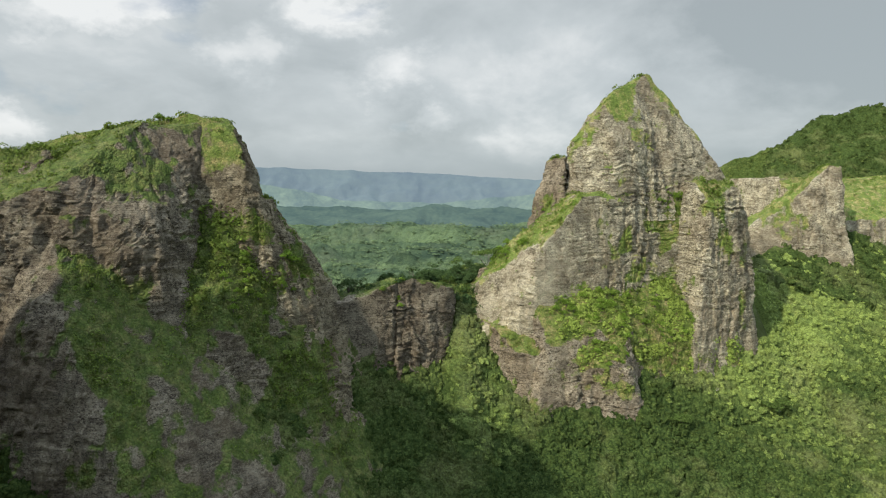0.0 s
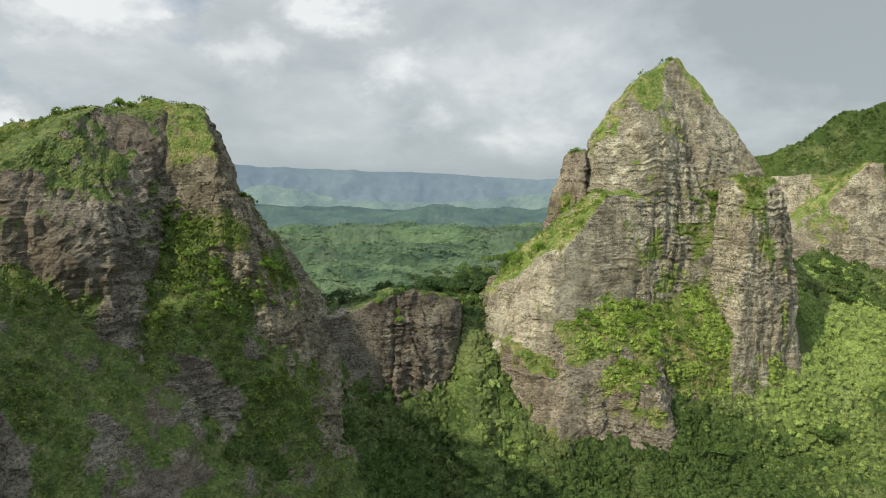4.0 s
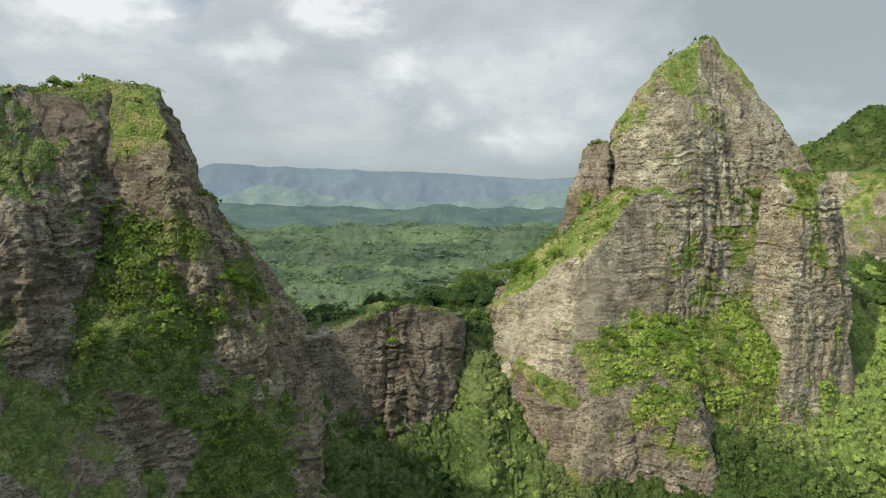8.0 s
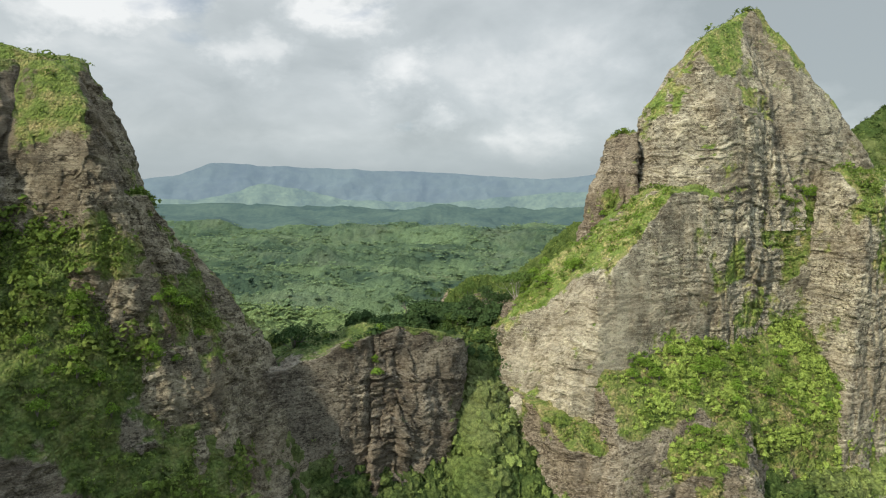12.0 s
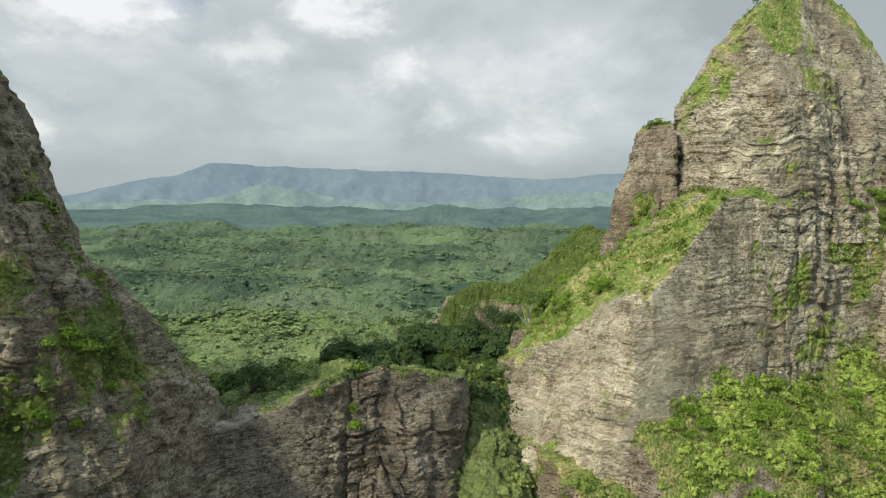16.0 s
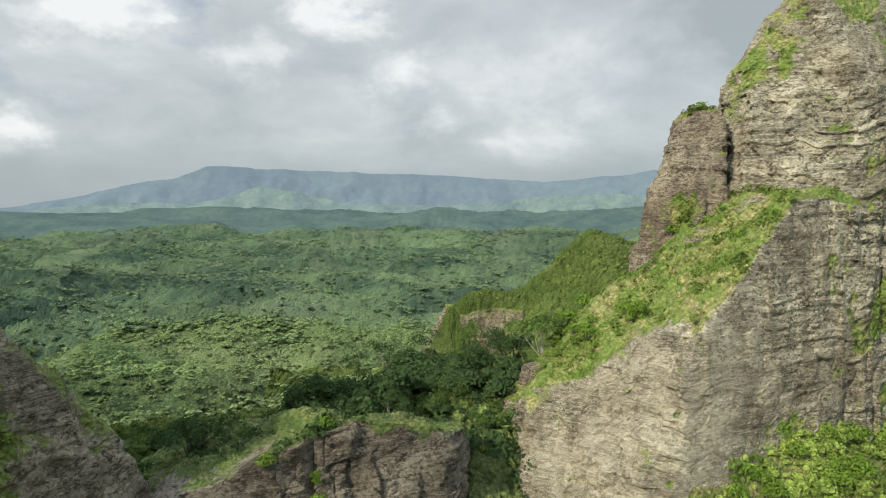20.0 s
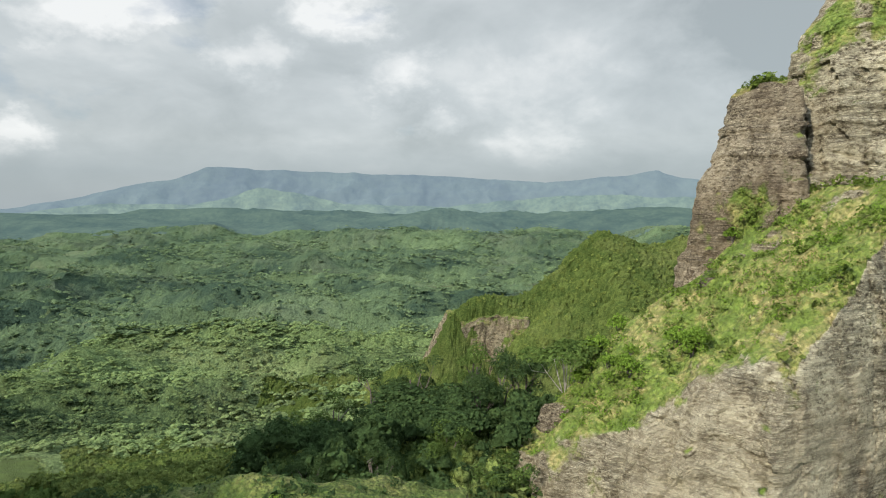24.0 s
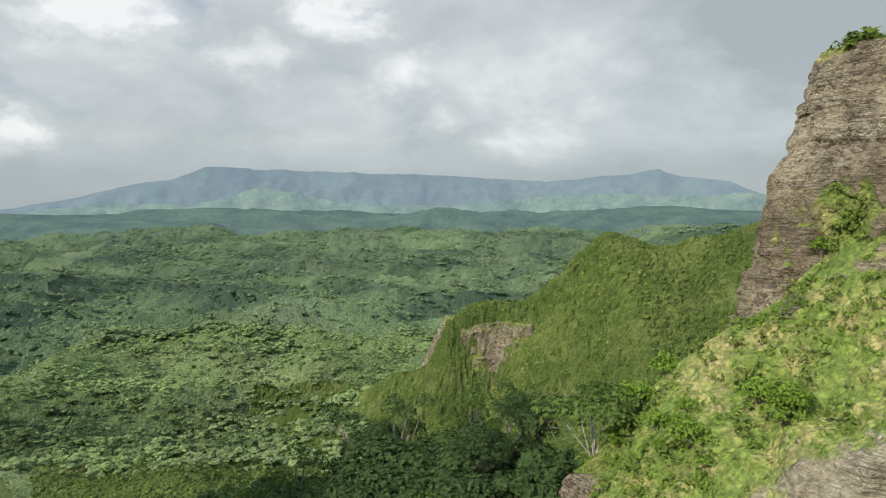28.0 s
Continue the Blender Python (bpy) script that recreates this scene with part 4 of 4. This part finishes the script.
def apron_thicket():
    """Bushes grown together over the foot of the right peak."""
    rng = np.random.default_rng(28)
    for name, many in (("apron_slope", 2100), ("lower_buttress", 250)):
        P, grow, nrm = GROW[name][0]
        w = np.clip(grow - 0.6, 0, 0.6) * (P[:, 0] > 44) * (P[:, 0] < 140) * (P[:, 2] < 66) * (P[:, 2] > 14) * (P[:, 1] < 300) * (fbm(P[:, 0] / 9, P[:, 1] / 9, P[:, 2] / 6, 3, 23) > -0.10)
        k = rng.choice(len(P), size=min(many, int((w > 0).sum())), replace=False, p=w / w.sum())
        r = rng.uniform(0.4, 1.2, len(k))
        tone = 0.98 + 0.22 * rng.normal(size=len(k)) + 0.2 * fbm(P[k, 0] / 9, P[k, 1] / 9, P[k, 2] / 9, 2, 29)
        foliage("ledge_thicket", "bright green bushes grown together at the foot of the peak", P[k] + nrm[k] * (0.3 * r)[:, None], r, 0.95, 24, LEDGE, 29, body=(6, 3), tone=tone, spread=0.19, rough=0.6)


def back_woods():
    """The woods behind the ridge: scrub on its back, the spur and the hill, then the forest of the valley."""
    near = 62 * (330 / 62) ** np.linspace(0, 1, 280)
    for name, label, t, d, size, crowns, sprays in (
            ("ridge_scrub", "green scrub on the back of the ridge", np.linspace(-42, 46, 480), near, 3.2, 5000, 10),
            ("hill_scrub", "yellow-green scrub on the hill", np.linspace(-34, 46, 500), np.arange(326, 640, 1.8), 3.9, 7000, 5)):
        T, D = np.meshgrid(np.radians(t), d, indexing="ij")
        X, Y = 5 + D * np.sin(T), 215 + D * np.cos(T)
        shown = (ground_height(X, Y) > np.where((Y > 570) & (X < 0) & (X > -170), -84, -54)) & ~((X > 22) & (X < 165) & (Y < 312)) & ~((X < 14) & (X > -62) & (Y < 272)) & (Y > 260)
        thicket(name, label, X, Y, shown, size, (0.05 if size > 3.5 else 0.04) + 0.24 * fbm(X / 40, Y / 40, 0, 3, 95) + np.where((X < 0) & (Y < 470), 0.12, 0), SCRUB, crowns, sprays, 91)
    rng = np.random.default_rng(41)
    xs, ys = pick(rng, 900, -60, 8, 252, 318)
    q = rng.uniform(0.7, 2.3, 900)
    foliage("saddle_shrubs", "low green shrubs on the grassy saddle", on_ground(xs, ys, 0.35 * q), q, 0.95, 26, FOREST, 47, spread=0.17, body=(6, 3))


def gap_woods():
    """Dark crowns crowded under the trees of the gap."""
    rng = np.random.default_rng(43)
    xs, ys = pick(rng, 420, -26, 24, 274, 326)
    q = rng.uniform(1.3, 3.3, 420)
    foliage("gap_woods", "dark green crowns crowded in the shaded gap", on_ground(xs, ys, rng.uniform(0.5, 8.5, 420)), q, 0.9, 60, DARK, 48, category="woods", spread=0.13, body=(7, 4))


def valley_woods():
    """The forest of the valley: rounded trees, and stands of broad flat crowns in steps, over rolling ground."""
    for name, label, first, last, rows, columns, mat in (
            ("valley_canopy", "green valley forest of rounded and flat spreading crowns", 190, 930, 260, 420, VALLEY),
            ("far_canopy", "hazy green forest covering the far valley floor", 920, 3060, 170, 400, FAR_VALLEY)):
        t = np.radians(np.linspace(-41, 37, columns))
        d = first * (last / first) ** np.linspace(0, 1, rows)
        T, D = np.meshgrid(t, d, indexing="ij")
        X, Y = 5 + D * np.sin(T), 215 + D * np.cos(T)
        k = 1.0 if first < 500 else 1.9
        wob = 3.0 * k * fbm(X / 9 / k, Y / 9 / k, 0, 2, 64)
        near, one = cells(X + wob, Y + wob, 9.5 * k, 61)
        small, bit = cells(X, Y, 3.8 * k, 63)
        H = 0.6 + 0.45 * k * (3.6 * np.clip(1 - (near / 0.95) ** 2, 0, 1) * (0.55 + 0.7 * one) + 0.8 * (0.5 - small))
        H = H * np.clip((D - first) / 6, 0, 1) if first > 500 else H
        shown = ground_height(X, Y) < (-40 if first < 500 else 120)
        # low tone under the bright crowns: shade beneath them put into the colour
        tone = (0.16 if first < 500 else 0.14) + 0.24 * one + 0.2 * bit + 0.3 * fbm(X / 210, Y / 130, 0, 3, 98)
        canopy(name, label, X, Y, H, tone, shown, mat)
    rng = np.random.default_rng(51)
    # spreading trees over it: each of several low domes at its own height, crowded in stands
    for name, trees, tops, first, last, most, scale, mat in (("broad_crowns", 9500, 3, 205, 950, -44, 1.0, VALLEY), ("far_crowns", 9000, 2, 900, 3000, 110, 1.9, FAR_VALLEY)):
        t = radians(-41) + radians(77) * rng.random(trees)
        d = np.sqrt(first ** 2 + (last ** 2 - first ** 2) * rng.random(trees) ** (1.25 if scale > 1 else 1.15))
        x, y = 5 + d * np.sin(t), 215 + d * np.cos(t)
        stand = fbm(x / 150, y / 105, 0, 3, 77)
        ok = (ground_height(x, y) < most) & (stand + 0.3 * rng.normal(size=trees) > -0.8)
        x, y, stand = x[ok], y[ok], stand[ok]
        wide = rng.uniform(3.4, 8.8, (len(x), 1)) * (0.75 + 0.5 * np.clip(stand + 0.4, 0, 1))[:, None] * scale
        top = (rng.uniform(4.4, 11.0, len(x)) * scale ** 0.7)[:, None]
        a, out = rng.uniform(0, 6.28, (len(x), tops)), rng.uniform(0.25, 0.95, (len(x), tops)) * wide
        pz = ground_height(x, y)[:, None] + top - 0.24 * out + 0.9 * rng.normal(size=out.shape)
        p = np.stack([x[:, None] + out * np.cos(a), y[:, None] + out * np.sin(a), pz], -1).reshape(-1, 3)
        r = (wide * rng.uniform(0.42, 0.72, out.shape)).ravel()
        tone = np.repeat(0.62 + 0.20 * rng.normal(size=len(x)) + 0.22 * stand + 0.38 * fbm(x / 210, y / 130, 0, 3, 98), tops) + 0.12 * rng.normal(size=len(p))
        V, F = crown_bodies(p, r, 0.40, 7, 3, 60 + tops)
        me = raw_mesh(name, V, F)
        attribute(me, "tone", np.repeat(tone, 21))
        me.materials.append(mat)
        tagged(new(name, me), "broad flat light green crowns standing over the valley forest", "forest", kind="stuff")


slope_woods()
cliff_shrubs()
grass_shrubs()
apron_thicket()
back_woods()
gap_woods()
valley_woods()


# ---- single trees ----
def bark_material(name, dark, light):
    m, g = material(name)
    at = g.add("ShaderNodeTexCoord").outputs["Object"]
    n = g.noise(g.scaled(at, 3, 3, 0.6), 1.0, 5, 0.7)
    return finish(m, g, g.ramp(n, (0.3, dark), (0.7, light)), 0.9, n, 0.05, 0.6)


BARK = bark_material("grey_bark", (0.05, 0.042, 0.035), (0.14, 0.12, 0.10))
PALE_BARK = bark_material("bleached_bark", (0.18, 0.16, 0.14), (0.38, 0.35, 0.31))


def tube(points, radii, sides=7):
    """A tapering round limb along points."""
    pts = [Vector(p) for p in points]
    V, F = [], []
    for i, (p, r) in enumerate(zip(pts, radii)):
        d = (pts[min(i + 1, len(pts) - 1)] - pts[max(i - 1, 0)]).normalized()
        a = d.orthogonal().normalized()
        b = d.cross(a)
        V += [p + (a * math.cos(k * 6.2832 / sides) + b * math.sin(k * 6.2832 / sides)) * r for k in range(sides)]
    for i in range(len(pts) - 1):
        for k in range(sides):
            k2 = (k + 1) % sides
            F.append((i * sides + k, i * sides + k2, (i + 1) * sides + k2, (i + 1) * sides + k))
    return np.array([tuple(v) for v in V]), np.array(F)


def part(name, verts, faces, mat, parent, label=""):
    me = raw_mesh(name, verts, faces)
    me.materials.append(mat)
    ob = new(name, me)
    ob.parent = parent
    return tagged(ob, label)


def tree(label, place, height, spread, mat, seed, limbs=5, umbrella=False, bare=0.0, bark=None, name="tree", category="tree", group=""):
    """A tree: trunk, forking limbs, and leaf clumps round the limb ends."""
    rng = np.random.default_rng(seed)
    bark = bark or BARK
    root = tagged(new(name), label, category, group)
    root.location = place
    h0 = height * (0.42 if umbrella else 0.3)
    lean = rng.normal(size=2) * 0.04 * height
    r0 = (0.022 if bark is BARK else 0.009) * height + 0.03
    V, F = tube([(0, 0, -1.0), (lean[0] * 0.3, lean[1] * 0.3, h0 * 0.5), (lean[0], lean[1], h0), (lean[0] * 1.4, lean[1] * 1.3, height * 0.72)], [r0 * 1.3, r0, r0 * 0.8, r0 * 0.3], 9)
    part("trunk", V, F, bark, root)
    ends, sizes = [], []
    for i in range(limbs):
        a = 6.2832 * (i + 0.4 * rng.random()) / limbs
        out = spread * rng.uniform(0.5, 0.8)
        top = height * (rng.uniform(0.80, 0.92) if umbrella else rng.uniform(0.45, 0.85))
        start = np.array([lean[0], lean[1], h0 * rng.uniform(0.75, 1.1)])
        end = np.array([lean[0] + out * math.cos(a), lean[1] + out * math.sin(a), top])
        mid = start * 0.45 + end * 0.55 + np.array([0, 0, 0.06 * height]) + rng.normal(size=3) * 0.03 * height
        V, F = tube([start, mid, end], [r0 * 0.55, r0 * 0.34, r0 * 0.12], 6)
        limb = part("limb", V, F, bark, root)
        for k in range(2):
            e2 = end + rng.normal(size=3) * spread * np.array([0.3, 0.3, 0.08 if umbrella else 0.2])
            V, F = tube([mid, (mid + e2) / 2 + rng.normal(size=3) * 0.03 * height, e2], [r0 * 0.26, r0 * 0.17, r0 * 0.06], 5)
            part("branch", V, F, bark, limb)
            ends.append(e2)
            sizes.append(spread * rng.uniform(0.30, 0.44))
        ends.append(end)
        sizes.append(spread * rng.uniform(0.36, 0.5))
    ends.append(np.array([lean[0] * 1.4, lean[1] * 1.3, height * (0.90 if umbrella else 0.84)]))
    sizes.append(spread * 0.5)
    ends, sizes = np.array(ends), np.array(sizes)
    keep = rng.random(len(ends)) >= bare
    V = tufts(ends[keep], sizes[keep], 0.42 if umbrella else 0.9, 270, seed + 1, spread=0.09, up=0.8 if umbrella else 0.3)
    part("crown", V, np.arange(len(V)).reshape(-1, 4), mat, root)
    return root


def ground_at(x, y):
    return float(ground_height(np.array([float(x)]), np.array([float(y)]))[0])


def bush(seed):
    """A leafy bush: short stems and a rounded, lumpy crown."""
    rng = np.random.default_rng(seed)
    root = tagged(new("bush"), "bright green leafy bush rooted on the rock ledge", "bush", "bushes of the ledges")
    for i in range(4):
        a = 1.57 * i + rng.random()
        V, F = tube([(0, 0, -0.5), (0.3 * math.cos(a), 0.3 * math.sin(a), 0.5), (0.8 * math.cos(a), 0.8 * math.sin(a), 1.1)], [0.09, 0.06, 0.02], 5)
        part("stem", V, F, BARK, root)
    c = np.array([(0.85 * math.cos(k * 1.25), 0.85 * math.sin(k * 1.25), 0.7 + 0.25 * rng.random()) for k in range(5)] + [(0, 0, 1.3)])
    V = tufts(c, np.array([0.85] * 5 + [0.95]), 0.95, 75, seed + 1, spread=0.17)
    part("crown", V, np.arange(len(V)).reshape(-1, 4), BRIGHT, root)
    return root


def plant_bushes():
    """Bushes along the ledges of the right peak and the rib of the left one."""
    rng = np.random.default_rng(77)
    kinds = [bush(500 + 10 * i) for i in range(4)]
    spare = list(kinds)
    beds = [("apron_slope", 54, 260, 60, 7, 12), ("apron_slope", 64, 264, 58, 9, 18), ("apron_slope", 80, 268, 54, 9, 18), ("apron_slope", 95, 273, 50, 9, 14),
            ("apron_slope", 108, 276, 42, 10, 12), ("cliff_wall", 106, 286, 101, 9, 14), ("cliff_wall", 116, 288, 99, 9, 10), ("lower_buttress", 72, 255, 42, 10, 12),
            ("cliff_wall", 30, 284, 78, 9, 12), ("cliff_wall", 36, 275, 80, 5, 5), ("right_rib", -50, 222, 76, 8, 10), ("bowl_slope", -66, 210, 70, 13, 16), ("summit_block", -98, 222, 126, 14, 10),
            ("rock_tooth", 47, 286, 94, 6, 4), ("wall_block", -12, 254, 69, 12, 7)]
    for name, x, y, z, rad, many in beds:
        P, grow, nrm = GROW[name][0]
        d = np.sqrt(((P - (x, y, z)) ** 2).sum(1))
        near = np.where(d < rad)[0]
        if len(near) == 0:
            continue
        w = np.clip(nrm[near, 2] + 0.15, 0.02, 1)
        for k in rng.choice(near, size=min(many, len(near)), replace=False, p=w / w.sum()):
            size = rng.uniform(0.55, 1.35)
            m = Matrix.Translation(Vector(P[k].tolist()) + Vector(nrm[k].tolist()) * 0.1) @ Matrix.Rotation(rng.uniform(0, 6.28), 4, "Z")
            ob = spare.pop() if spare else copy_thing(kinds[int(rng.integers(4))], m)
            ob.matrix_basis = m
            ob.scale = (size, size, size * rng.uniform(0.85, 1.15))


plant_bushes()
tree("dark rounded evergreen tree standing on the grassy saddle", (-36, 259, 58.8), 10.2, 4.6, DARK, 301, 6)
tree("small grey-green bushy tree on the grassy saddle", (-28, 262, 59.5), 6.5, 3.2, SHRUB, 302, 5)
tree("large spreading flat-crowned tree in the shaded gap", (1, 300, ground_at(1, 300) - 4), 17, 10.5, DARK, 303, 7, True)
tree("spreading flat-crowned tree with pale bare limbs", (25, 293, 63), 16.5, 7.5, FOREST, 304, 8, True, 0.45, PALE_BARK)
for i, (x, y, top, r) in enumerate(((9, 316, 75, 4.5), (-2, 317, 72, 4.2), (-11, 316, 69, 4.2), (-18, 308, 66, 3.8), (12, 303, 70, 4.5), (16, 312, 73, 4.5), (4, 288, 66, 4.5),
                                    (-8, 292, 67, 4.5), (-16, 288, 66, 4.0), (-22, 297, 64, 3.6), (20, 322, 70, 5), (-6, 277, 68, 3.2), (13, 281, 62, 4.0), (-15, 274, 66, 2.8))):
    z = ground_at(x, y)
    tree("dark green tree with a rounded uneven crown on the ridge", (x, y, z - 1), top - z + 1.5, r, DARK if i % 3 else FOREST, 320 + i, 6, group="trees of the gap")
tree("bleached bare shrub standing in the low woods", (122, 270, ground_at(122, 270) + 1.5), 5.0, 2.6, FOREST, 360, 6, False, 0.85, PALE_BARK)
tree("broad flat-crowned tree rising out of the low woods", (150, 271, ground_at(150, 271)), 9.5, 5.5, FOREST, 361, 7, True)
tree("broad flat-crowned tree rising out of the low woods", (100, 252, ground_at(100, 252)), 7.5, 4.5, FOREST, 362, 7, True)
